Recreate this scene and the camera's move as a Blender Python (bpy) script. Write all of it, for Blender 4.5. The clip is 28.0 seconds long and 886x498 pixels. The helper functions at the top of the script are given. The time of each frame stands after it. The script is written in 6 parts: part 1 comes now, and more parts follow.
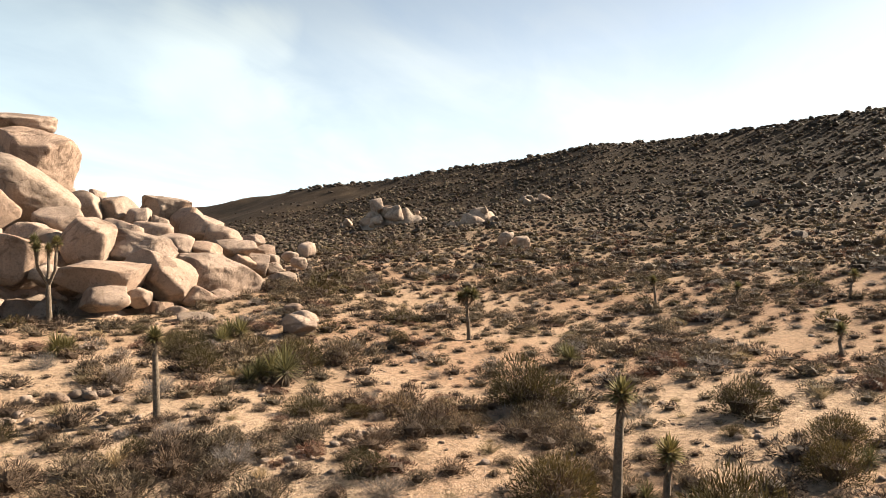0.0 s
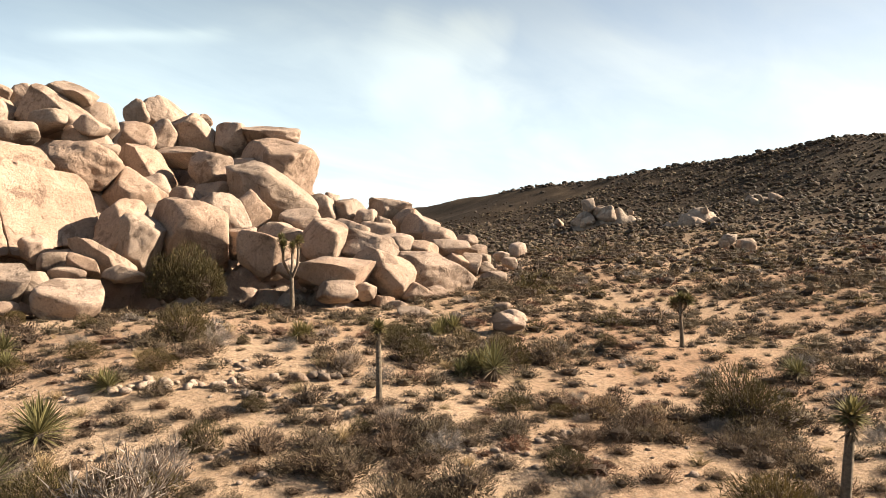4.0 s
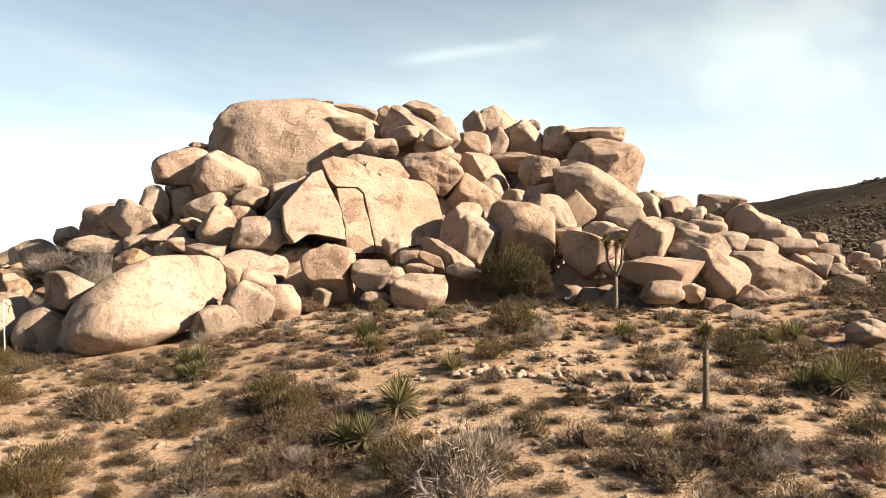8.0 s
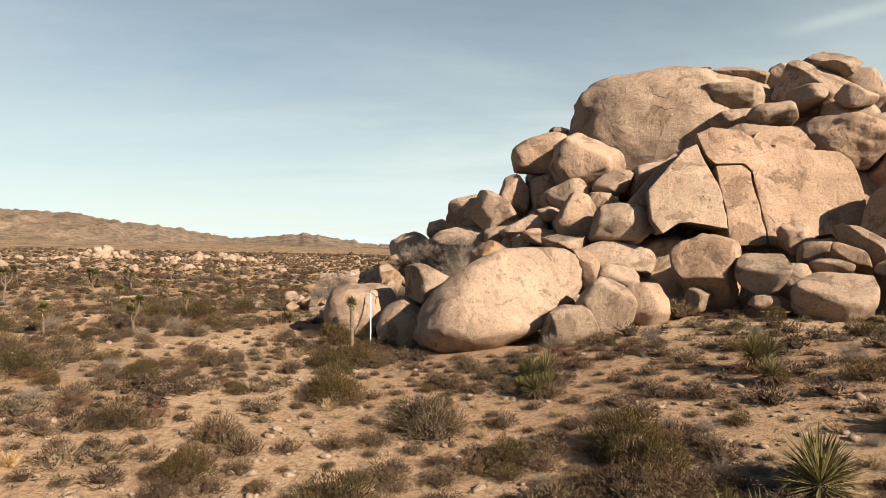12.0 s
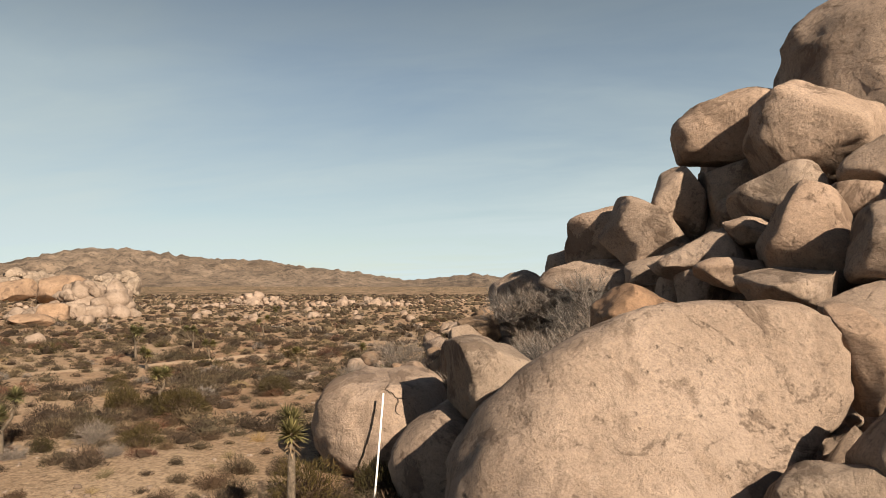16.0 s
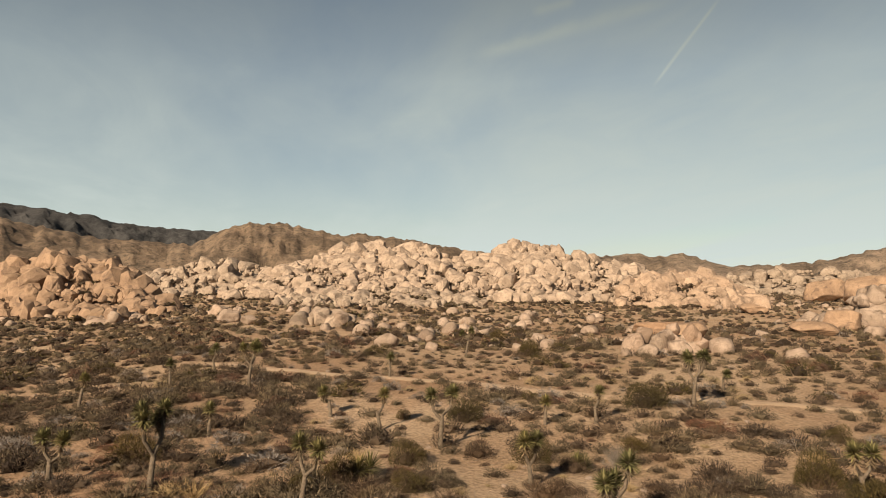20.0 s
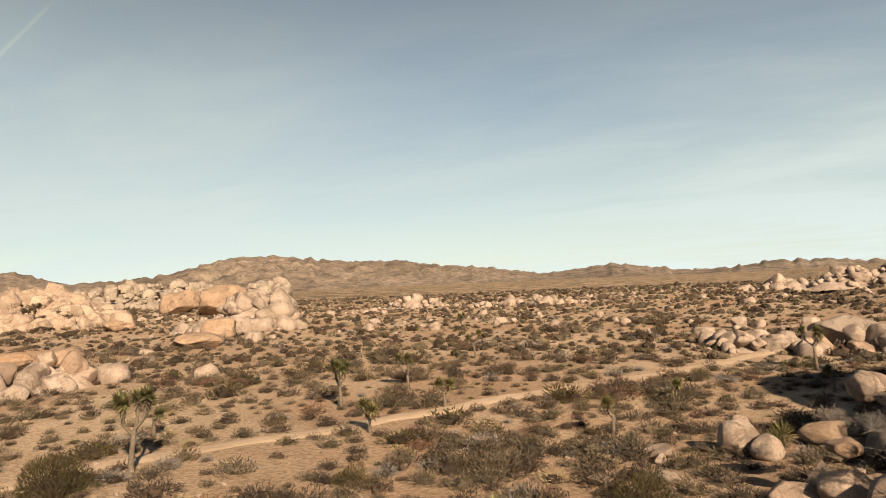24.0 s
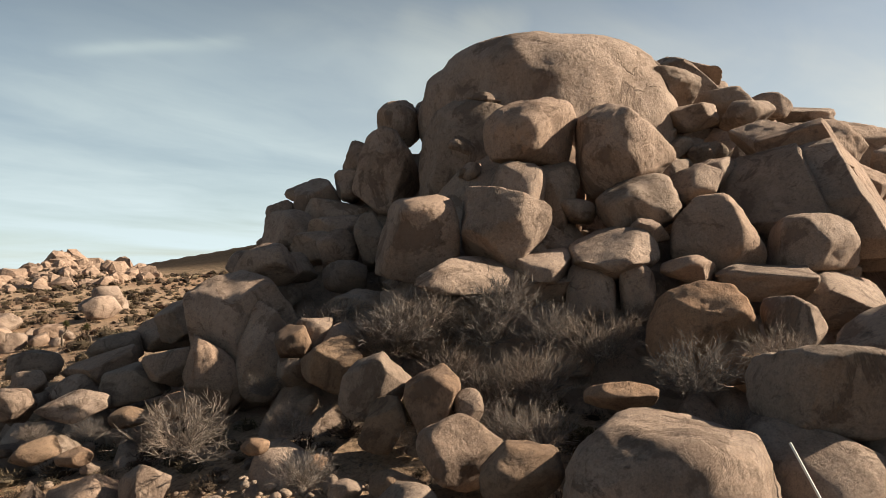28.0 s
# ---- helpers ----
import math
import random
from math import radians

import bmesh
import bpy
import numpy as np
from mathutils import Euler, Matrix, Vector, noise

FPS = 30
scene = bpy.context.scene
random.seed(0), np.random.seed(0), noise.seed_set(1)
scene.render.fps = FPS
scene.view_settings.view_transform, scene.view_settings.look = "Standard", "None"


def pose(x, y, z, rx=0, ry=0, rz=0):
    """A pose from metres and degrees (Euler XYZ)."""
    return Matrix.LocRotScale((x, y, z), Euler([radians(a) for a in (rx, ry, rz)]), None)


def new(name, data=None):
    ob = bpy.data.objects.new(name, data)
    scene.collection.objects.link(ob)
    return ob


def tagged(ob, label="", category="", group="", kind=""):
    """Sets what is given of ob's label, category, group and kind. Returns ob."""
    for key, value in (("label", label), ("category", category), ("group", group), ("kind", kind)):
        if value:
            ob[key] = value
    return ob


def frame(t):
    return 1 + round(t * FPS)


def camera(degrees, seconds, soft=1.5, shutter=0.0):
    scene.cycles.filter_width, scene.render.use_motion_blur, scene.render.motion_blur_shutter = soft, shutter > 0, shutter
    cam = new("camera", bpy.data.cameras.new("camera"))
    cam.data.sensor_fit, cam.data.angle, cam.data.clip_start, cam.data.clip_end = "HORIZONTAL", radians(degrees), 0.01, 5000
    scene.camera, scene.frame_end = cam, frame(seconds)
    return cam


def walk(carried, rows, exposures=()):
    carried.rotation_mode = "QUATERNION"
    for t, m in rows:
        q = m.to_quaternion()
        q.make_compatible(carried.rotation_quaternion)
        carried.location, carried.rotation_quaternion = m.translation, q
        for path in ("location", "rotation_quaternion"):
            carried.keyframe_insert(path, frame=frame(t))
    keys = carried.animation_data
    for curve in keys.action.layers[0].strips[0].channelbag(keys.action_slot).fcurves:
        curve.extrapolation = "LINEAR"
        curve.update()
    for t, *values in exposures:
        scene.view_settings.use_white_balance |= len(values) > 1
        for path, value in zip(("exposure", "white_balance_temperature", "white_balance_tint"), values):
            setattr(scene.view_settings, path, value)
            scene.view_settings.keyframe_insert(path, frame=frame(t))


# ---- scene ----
cam = camera(64.78, 28.0, soft=0.65)
walk(cam, [
    (0.0, pose(-2.06, -9.65, 4.92, 90.84, 1.37, -72.64)),
    (0.5, pose(-2.10, -9.64, 4.96, 90.92, 1.12, -70.50)),
    (1.0, pose(-2.11, -9.62, 4.98, 90.97, 0.92, -68.61)),
    (1.5, pose(-2.14, -9.64, 4.98, 91.00, 0.71, -66.28)),
    (2.0, pose(-2.21, -9.67, 4.99, 91.03, 0.56, -63.56)),
    (2.5, pose(-2.32, -9.75, 4.96, 91.06, 0.44, -60.88)),
    (4.5, pose(-2.39, -9.88, 4.96, 91.07, 0.12, -53.76)),
    (5.0, pose(-2.43, -9.87, 4.97, 91.07, 0.08, -51.48)),
    (5.5, pose(-2.45, -9.90, 4.97, 91.05, -0.04, -48.29)),
    (6.0, pose(-2.48, -9.91, 4.97, 91.05, -0.14, -45.11)),
    (6.5, pose(-2.51, -9.95, 4.98, 90.99, -0.22, -41.82)),
    (7.0, pose(-2.54, -10.01, 4.99, 90.94, -0.30, -37.94)),
    (7.5, pose(-2.59, -10.09, 5.00, 90.90, -0.42, -33.66)),
    (8.0, pose(-2.63, -10.19, 5.00, 90.85, -0.50, -29.34)),
    (8.5, pose(-2.64, -10.25, 5.02, 90.83, -0.52, -25.81)),
    (9.0, pose(-2.68, -10.31, 5.04, 90.79, -0.53, -22.37)),
    (9.5, pose(-2.67, -10.29, 5.00, 90.71, -0.55, -19.35)),
    (10.0, pose(-2.54, -9.96, 5.00, 90.65, -0.51, -16.43)),
    (10.5, pose(-2.30, -9.32, 5.03, 90.72, -0.53, -13.12)),
    (11.0, pose(-1.84, -8.32, 4.99, 90.76, -0.42, -5.17)),
    (11.5, pose(-1.31, -7.00, 5.03, 90.70, -0.79, 0.58)),
    (13.5, pose(0.00, 0.00, 5.00, 86.38, 0.08, -0.01)),
    (14.0, pose(0.37, 2.24, 5.25, 87.46, 0.79, 0.14)),
    (14.5, pose(0.55, 4.31, 5.27, 92.97, 0.68, 0.03)),
    (15.0, pose(0.60, 6.29, 5.27, 93.07, 0.79, 0.97)),
    (15.5, pose(0.75, 8.18, 5.25, 93.12, 0.60, 9.35)),
    (16.0, pose(0.91, 9.97, 5.38, 93.10, 0.56, 14.57)),
    (16.5, pose(0.93, 11.40, 5.53, 93.51, 0.21, 18.92)),
    (17.0, pose(0.58, 13.94, 5.95, 93.21, -0.23, 35.39)),
    (17.5, pose(0.63, 14.71, 6.11, 93.01, -0.63, 47.44)),
    (17.7, pose(0.61, 14.95, 6.15, 92.93, -0.86, 54.48)),
    (18.0, pose(0.64, 15.26, 6.20, 92.52, -1.46, 70.12)),
    (18.5, pose(0.64, 15.95, 6.28, 92.53, -1.24, 73.67)),
    (19.0, pose(0.29, 16.48, 6.29, 92.65, -0.87, 74.76)),
    (19.5, pose(-0.22, 16.96, 6.32, 92.79, -0.67, 75.40)),
    (20.0, pose(-0.92, 17.38, 6.37, 92.89, -0.43, 75.81)),
    (20.5, pose(-1.70, 17.78, 6.43, 93.07, -0.17, 76.24)),
    (22.5, pose(-5.75, 19.02, 6.26, 93.89, 0.93, 76.14)),
    (23.0, pose(-7.08, 19.33, 6.21, 94.02, 1.14, 72.59)),
    (23.5, pose(-8.33, 19.69, 6.11, 93.89, 2.07, 57.70)),
    (24.0, pose(-10.48, 20.89, 6.11, 92.99, 3.13, 25.32)),
    (24.5, pose(-12.51, 22.20, 5.87, 91.26, 3.40, -3.03)),
    (25.0, pose(-14.24, 23.03, 5.61, 90.81, 3.34, -19.76)),
    (25.5, pose(-15.59, 23.51, 5.82, 90.83, 3.13, -23.79)),
    (26.0, pose(-16.21, 22.86, 6.01, 90.72, 2.88, -27.42)),
    (26.5, pose(-16.53, 22.62, 6.09, 90.58, 2.58, -36.02)),
    (27.0, pose(-16.56, 22.55, 6.12, 90.69, 2.42, -43.27)),
    (27.5, pose(-16.54, 22.51, 6.10, 90.81, 2.19, -50.36)),
    (28.0, pose(-16.60, 22.54, 6.16, 90.92, 2.15, -53.64)),
], exposures=[(0.0, 2.0, 7150, 11), (8.0, 1.95, 7350, 11), (10.0, 1.64, 7400, 11), (11.5, 1.42, 7600, 11), (14.5, 1.14, 7200, 11), (16.5, 0.92, 7400, 11), (18.0, 0.55, 7800, 11), (20.0, 0.92, 8000, 11), (23.0, 0.94, 8000, 11), (24.0, 1.21, 7900, 11), (25.0, 1.1, 7250, 11), (26.0, 1.05, 7150, 11), (28.0, 1.2, 7200, 11)])

# ---- world, sun ----
SUN_AZ, SUN_EL = -134.0, 28.0          # yaw of the sun (0 = +y, left positive) and its height
sun_way = Vector((-math.sin(radians(SUN_AZ)) * math.cos(radians(SUN_EL)), math.cos(radians(SUN_AZ)) * math.cos(radians(SUN_EL)), math.sin(radians(SUN_EL))))
sun = new("sun", bpy.data.lights.new("sun", "SUN"))
sun.data.energy, sun.data.angle, sun.data.color = 5.0, radians(0.53), (1.0, 0.90, 0.77)
sun.rotation_euler = (-sun_way).to_track_quat("-Z", "Y").to_euler()


def node(tree, kind, **values):
    n = tree.nodes.new(kind)
    for key, value in values.items():
        if key in n.inputs:
            n.inputs[key].default_value = value
    return n


def math_node(tree, op, a, b=None, clamp=False):
    n = tree.nodes.new("ShaderNodeMath")
    n.operation, n.use_clamp = op, clamp
    for slot, v in ((0, a), (1, b)):
        if v is None:
            continue
        if isinstance(v, (int, float)):
            n.inputs[slot].default_value = v
        else:
            tree.links.new(v, n.inputs[slot])
    return n.outputs[0]


def ramp(tree, fac, stops):
    n = tree.nodes.new("ShaderNodeValToRGB")
    e = n.color_ramp.elements
    while len(e) < len(stops):
        e.new(0.5)
    for el, (p, c) in zip(e, stops):
        el.position = p
        el.color = (*c, 1) if len(c) == 3 else c
    tree.links.new(fac, n.inputs[0])
    return n.outputs[0]


def mix(tree, fac, a, b, blend="MIX"):
    n = tree.nodes.new("ShaderNodeMixRGB")
    n.blend_type = blend
    for slot, v in ((0, fac), (1, a), (2, b)):
        if isinstance(v, (int, float)):
            n.inputs[slot].default_value = v
        elif isinstance(v, tuple):
            n.inputs[slot].default_value = (*v, 1)
        else:
            tree.links.new(v, n.inputs[slot])
    return n.outputs[0]


world = bpy.data.worlds.new("desert_sky")
scene.world = world
world.use_nodes = True
wt = world.node_tree
bg = wt.nodes["Background"]
sky = wt.nodes.new("ShaderNodeTexSky")
sky.sky_type, sky.sun_disc = "NISHITA", False
sky.sun_elevation, sky.sun_rotation = radians(SUN_EL), radians(-SUN_AZ)
sky.altitude, sky.air_density, sky.dust_density, sky.ozone_density = 1200, 1.0, 1.2, 1.0
# thin cirrus: streaks on a high flat layer, denser towards the horizon
co = wt.nodes.new("ShaderNodeTexCoord")
sep = wt.nodes.new("ShaderNodeSeparateXYZ")
wt.links.new(co.outputs["Generated"], sep.inputs[0])
zc = math_node(wt, "MAXIMUM", sep.outputs[2], 0.0)
den = math_node(wt, "ADD", zc, 0.12)
comb = wt.nodes.new("ShaderNodeCombineXYZ")
wt.links.new(math_node(wt, "DIVIDE", sep.outputs[0], den), comb.inputs[0])
wt.links.new(math_node(wt, "DIVIDE", sep.outputs[1], den), comb.inputs[1])
stretch = wt.nodes.new("ShaderNodeMapping")
stretch.inputs["Rotation"].default_value = (0, 0, radians(28))
stretch.inputs["Scale"].default_value = (0.5, 1.0, 1)
wt.links.new(comb.outputs[0], stretch.inputs[0])
veil = node(wt, "ShaderNodeTexNoise", Scale=0.75, Detail=7.0, Roughness=0.5, Distortion=0.5)
wt.links.new(stretch.outputs[0], veil.inputs["Vector"])
wisps = node(wt, "ShaderNodeTexNoise", Scale=2.4, Detail=9.0, Roughness=0.6, Distortion=1.2)
wt.links.new(stretch.outputs[0], wisps.inputs["Vector"])
cover = math_node(wt, "ADD", math_node(wt, "MULTIPLY", veil.outputs[0], 0.83), math_node(wt, "MULTIPLY", wisps.outputs[0], 0.17))
cover = math_node(wt, "ADD", cover, math_node(wt, "MULTIPLY", math_node(wt, "SUBTRACT", 0.24, zc), 0.55))
near_sun = wt.nodes.new("ShaderNodeVectorMath")
near_sun.operation = "DOT_PRODUCT"
wt.links.new(co.outputs["Generated"], near_sun.inputs[0])
near_sun.inputs[1].default_value = sun_way
glow = math_node(wt, "MAXIMUM", near_sun.outputs["Value"], 0.0)
cloud = ramp(wt, cover, [(0.34, (0.30, 0.30, 0.30)), (0.50, (0.58, 0.58, 0.58)), (0.68, (1, 1, 1))])
# haze and cirrus are brightest low down and towards the sun
high = math_node(wt, "MAXIMUM", math_node(wt, "SUBTRACT", zc, 0.28), 0.0)
falloff = math_node(wt, "POWER", 2.718, math_node(wt, "ADD", math_node(wt, "MULTIPLY", zc, -1.5), math_node(wt, "MULTIPLY", high, -3.0)))
bright = math_node(wt, "ADD", math_node(wt, "MULTIPLY", falloff, 12.5), math_node(wt, "MULTIPLY", math_node(wt, "POWER", glow, 3.0), 1.0))
tint = mix(wt, glow, (0.77, 0.98, 1.10), (0.95, 1.0, 1.02))
cloud_col = mix(wt, 1.0, tint, bright, "MULTIPLY")
sky_col = mix(wt, cloud, mix(wt, 1.0, sky.outputs[0], (1.30, 1.35, 1.35), "MULTIPLY"), cloud_col)


def sky_streak(start, end, wide, dense):
    """A long thin cloud or vapour trail between two directions of the sky."""
    global sky_col
    a, b = Vector(start).normalized(), Vector(end).normalized()
    pole, centre = a.cross(b).normalized(), (a + b).normalized()
    half = math.cos(a.angle(b) / 2)
    dots = []
    for axis in (pole, centre):
        n = wt.nodes.new("ShaderNodeVectorMath")
        n.operation = "DOT_PRODUCT"
        wt.links.new(co.outputs["Generated"], n.inputs[0])
        n.inputs[1].default_value = axis
        dots.append(n.outputs["Value"])
    bend = math_node(wt, "ADD", dots[0], math_node(wt, "MULTIPLY", math_node(wt, "SUBTRACT", wisps.outputs[0], 0.5), wide * 1.5))
    off = math_node(wt, "DIVIDE", math_node(wt, "ABSOLUTE", bend), wide)
    thin = math_node(wt, "POWER", 2.718, math_node(wt, "MULTIPLY", math_node(wt, "MULTIPLY", off, off), -1.0))
    along = math_node(wt, "DIVIDE", math_node(wt, "SUBTRACT", dots[1], half), (1 - half) * 0.6, True)
    fac = math_node(wt, "MULTIPLY", math_node(wt, "MULTIPLY", thin, along), math_node(wt, "MULTIPLY", wisps.outputs[0], 2.0 * dense), True)
    sky_col = mix(wt, fac, sky_col, cloud_col)


sky_streak((-0.826, 0.496, 0.265), (-0.752, 0.549, 0.365), 0.0020, 1.0)
sky_streak((-0.913, 0.265, 0.311), (-0.775, 0.511, 0.372), 0.0090, 0.85)
sky_streak((-0.867, 0.339, 0.365), (-0.839, 0.392, 0.378), 0.0060, 0.60)
sky_streak((0.419, 0.866, 0.272), (0.595, 0.744, 0.302), 0.0060, 0.50)
sky_streak((0.397, 0.877, 0.271), (0.603, 0.741, 0.295), 0.0080, 0.45)
sky_streak((0.716, 0.620, 0.321), (0.863, 0.469, 0.186), 0.0450, 0.50)
sky_streak((0.786, 0.549, 0.284), (0.821, 0.542, 0.181), 0.0300, 0.40)
sky_streak((0.726, 0.598, 0.339), (0.810, 0.520, 0.272), 0.0220, 0.50)
sky_streak((0.774, 0.539, 0.333), (0.837, 0.449, 0.313), 0.0200, 0.45)
sky_streak((0.740, 0.641, 0.205), (0.810, 0.482, 0.333), 0.0300, 0.50)
sky_streak((0.786, 0.518, 0.337), (0.841, 0.468, 0.272), 0.0250, 0.40)
wt.links.new(sky_col, bg.inputs[0])
bg.inputs[1].default_value = 0.033

# ---- materials ----
def material(name, rough=0.9):
    m = bpy.data.materials.new(name)
    m.use_nodes = True
    t = m.node_tree
    b = t.nodes["Principled BSDF"]
    b.inputs["Roughness"].default_value = rough
    b.inputs["Specular IOR Level"].default_value = 0.2
    return m, t, b


def bump(t, b, height, strength, distance):
    n = t.nodes.new("ShaderNodeBump")
    n.inputs["Strength"].default_value, n.inputs["Distance"].default_value = strength, distance
    t.links.new(height, n.inputs["Height"])
    t.links.new(n.outputs[0], b.inputs["Normal"])


def tex(t, vec, scale, detail=4.0, rough=0.55, dist=0.0):
    n = node(t, "ShaderNodeTexNoise", Scale=scale, Detail=detail, Roughness=rough, Distortion=dist)
    t.links.new(vec, n.inputs["Vector"])
    return n.outputs[0]


def world_place(t):
    return t.nodes.new("ShaderNodeNewGeometry").outputs["Position"]


def granite(name, light, mid, dark, stain, relief=1.0):
    m, t, b = material(name, 0.92)
    p = world_place(t)
    rnd = t.nodes.new("ShaderNodeObjectInfo").outputs["Random"]

    def patch(scale, detail, rough, dist, lo, hi, most):
        return ramp(t, tex(t, p, scale, detail, rough, dist), [(lo, (0, 0, 0)), (hi, (most, most, most))])

    base = ramp(t, tex(t, p, 0.42, 7, 0.62, 0.4), [(0.30, dark), (0.5, mid), (0.70, light)])
    # crystals and grit
    grain = tex(t, p, 24, 6, 0.8)
    base = mix(t, 0.5, base, ramp(t, grain, [(0.30, (0.22, 0.20, 0.18)), (0.5, (0.5, 0.5, 0.5)), (0.70, (0.74, 0.72, 0.69))]), "OVERLAY")
    speck = tex(t, p, 8.0, 8, 0.78, 0.2)
    base = mix(t, 0.6, base, ramp(t, speck, [(0.34, (0.20, 0.19, 0.18)), (0.46, (0.5, 0.5, 0.5)), (0.64, (0.64, 0.62, 0.59))]), "OVERLAY")
    # bare pinkish spalls, brown varnish with flaking edges, small dark spots
    base = mix(t, patch(0.75, 9, 0.66, 0.5, 0.57, 0.60, 0.45), base, tuple(min(1.0, 1.12 * c) for c in light))
    base = mix(t, patch(0.52, 10, 0.70, 0.8, 0.550, 0.59, 0.70), base, stain)
    base = mix(t, patch(2.1, 9, 0.75, 0.6, 0.585, 0.63, 0.55), base, tuple(0.85 * c for c in stain))
    base = mix(t, patch(6.5, 6, 0.7, 0.3, 0.63, 0.67, 0.5), base, (0.12, 0.10, 0.085))
    # water streaks down the faces
    run = t.nodes.new("ShaderNodeMapping")
    run.inputs["Scale"].default_value = (1.6, 1.6, 0.16)
    t.links.new(p, run.inputs[0])
    base = mix(t, ramp(t, tex(t, run.outputs[0], 1.0, 7, 0.65, 0.3), [(0.56, (0, 0, 0)), (0.70, (0.5, 0.5, 0.5))]), base, stain)
    tone = ramp(t, rnd, [(0.0, (0.80, 0.795, 0.77)), (0.35, (0.96, 0.94, 0.92)), (0.7, (1.0, 0.97, 0.94)), (1.0, (0.98, 0.88, 0.80))])
    base = mix(t, 1.0, base, tone, "MULTIPLY")
    # thin cracks that wander
    cr = node(t, "ShaderNodeTexVoronoi", Scale=0.30)
    cr.feature = "DISTANCE_TO_EDGE"
    warp = t.nodes.new("ShaderNodeVectorMath")
    warp.operation = "ADD"
    wn = node(t, "ShaderNodeTexNoise", Scale=1.1, Detail=7.0)
    t.links.new(p, wn.inputs["Vector"])
    t.links.new(p, warp.inputs[0])
    sc = t.nodes.new("ShaderNodeVectorMath")
    sc.operation = "SCALE"
    sc.inputs["Scale"].default_value = 1.0
    t.links.new(wn.outputs["Color"], sc.inputs[0])
    t.links.new(sc.outputs[0], warp.inputs[1])
    t.links.new(warp.outputs[0], cr.inputs["Vector"])
    crack = ramp(t, cr.outputs["Distance"], [(0.0, (0, 0, 0)), (0.006, (1, 1, 1))])
    where = ramp(t, tex(t, p, 0.33, 3, 0.5), [(0.65, (0, 0, 0)), (0.72, (1, 1, 1))])
    line = math_node(t, "MULTIPLY", math_node(t, "SUBTRACT", 1.0, crack), where)
    base = mix(t, math_node(t, "MULTIPLY", line, 0.4), base, tuple(0.5 * c for c in stain))
    t.links.new(base, b.inputs["Base Color"])
    h = math_node(t, "ADD", math_node(t, "MULTIPLY", grain, 0.25), math_node(t, "MULTIPLY", tex(t, p, 5, 9, 0.72), 0.45))
    h = math_node(t, "ADD", h, math_node(t, "MULTIPLY", tex(t, p, 1.3, 6, 0.6, 0.6), 1.1))
    h = math_node(t, "SUBTRACT", h, math_node(t, "MULTIPLY", line, 0.9))
    # the varnish lies proud where it has not flaked off
    h = math_node(t, "ADD", h, math_node(t, "MULTIPLY", patch(0.52, 10, 0.70, 0.8, 0.550, 0.59, 1.0), 0.18))
    h = math_node(t, "ADD", h, math_node(t, "MULTIPLY", ramp(t, tex(t, p, 3.6, 6, 0.68), [(0.29, (0, 0, 0)), (0.37, (1, 1, 1))]), 0.4))
    bump(t, b, h, 1.0, 0.12 * relief)
    return m


ROCK = granite("weathered_granite", (0.330, 0.259, 0.215), (0.274, 0.211, 0.171), (0.200, 0.150, 0.119), (0.138, 0.099, 0.077))
ROCK_GREY = granite("pale_granite", (0.348, 0.281, 0.231), (0.286, 0.225, 0.181), (0.207, 0.158, 0.127), (0.142, 0.109, 0.089))
ROCK_RED = granite("ochre_granite", (0.296, 0.206, 0.147), (0.241, 0.165, 0.116), (0.174, 0.118, 0.086), (0.119, 0.083, 0.064))
BASALT = granite("dark_basalt", (0.089, 0.071, 0.058), (0.064, 0.050, 0.040), (0.041, 0.032, 0.027), (0.026, 0.021, 0.017))


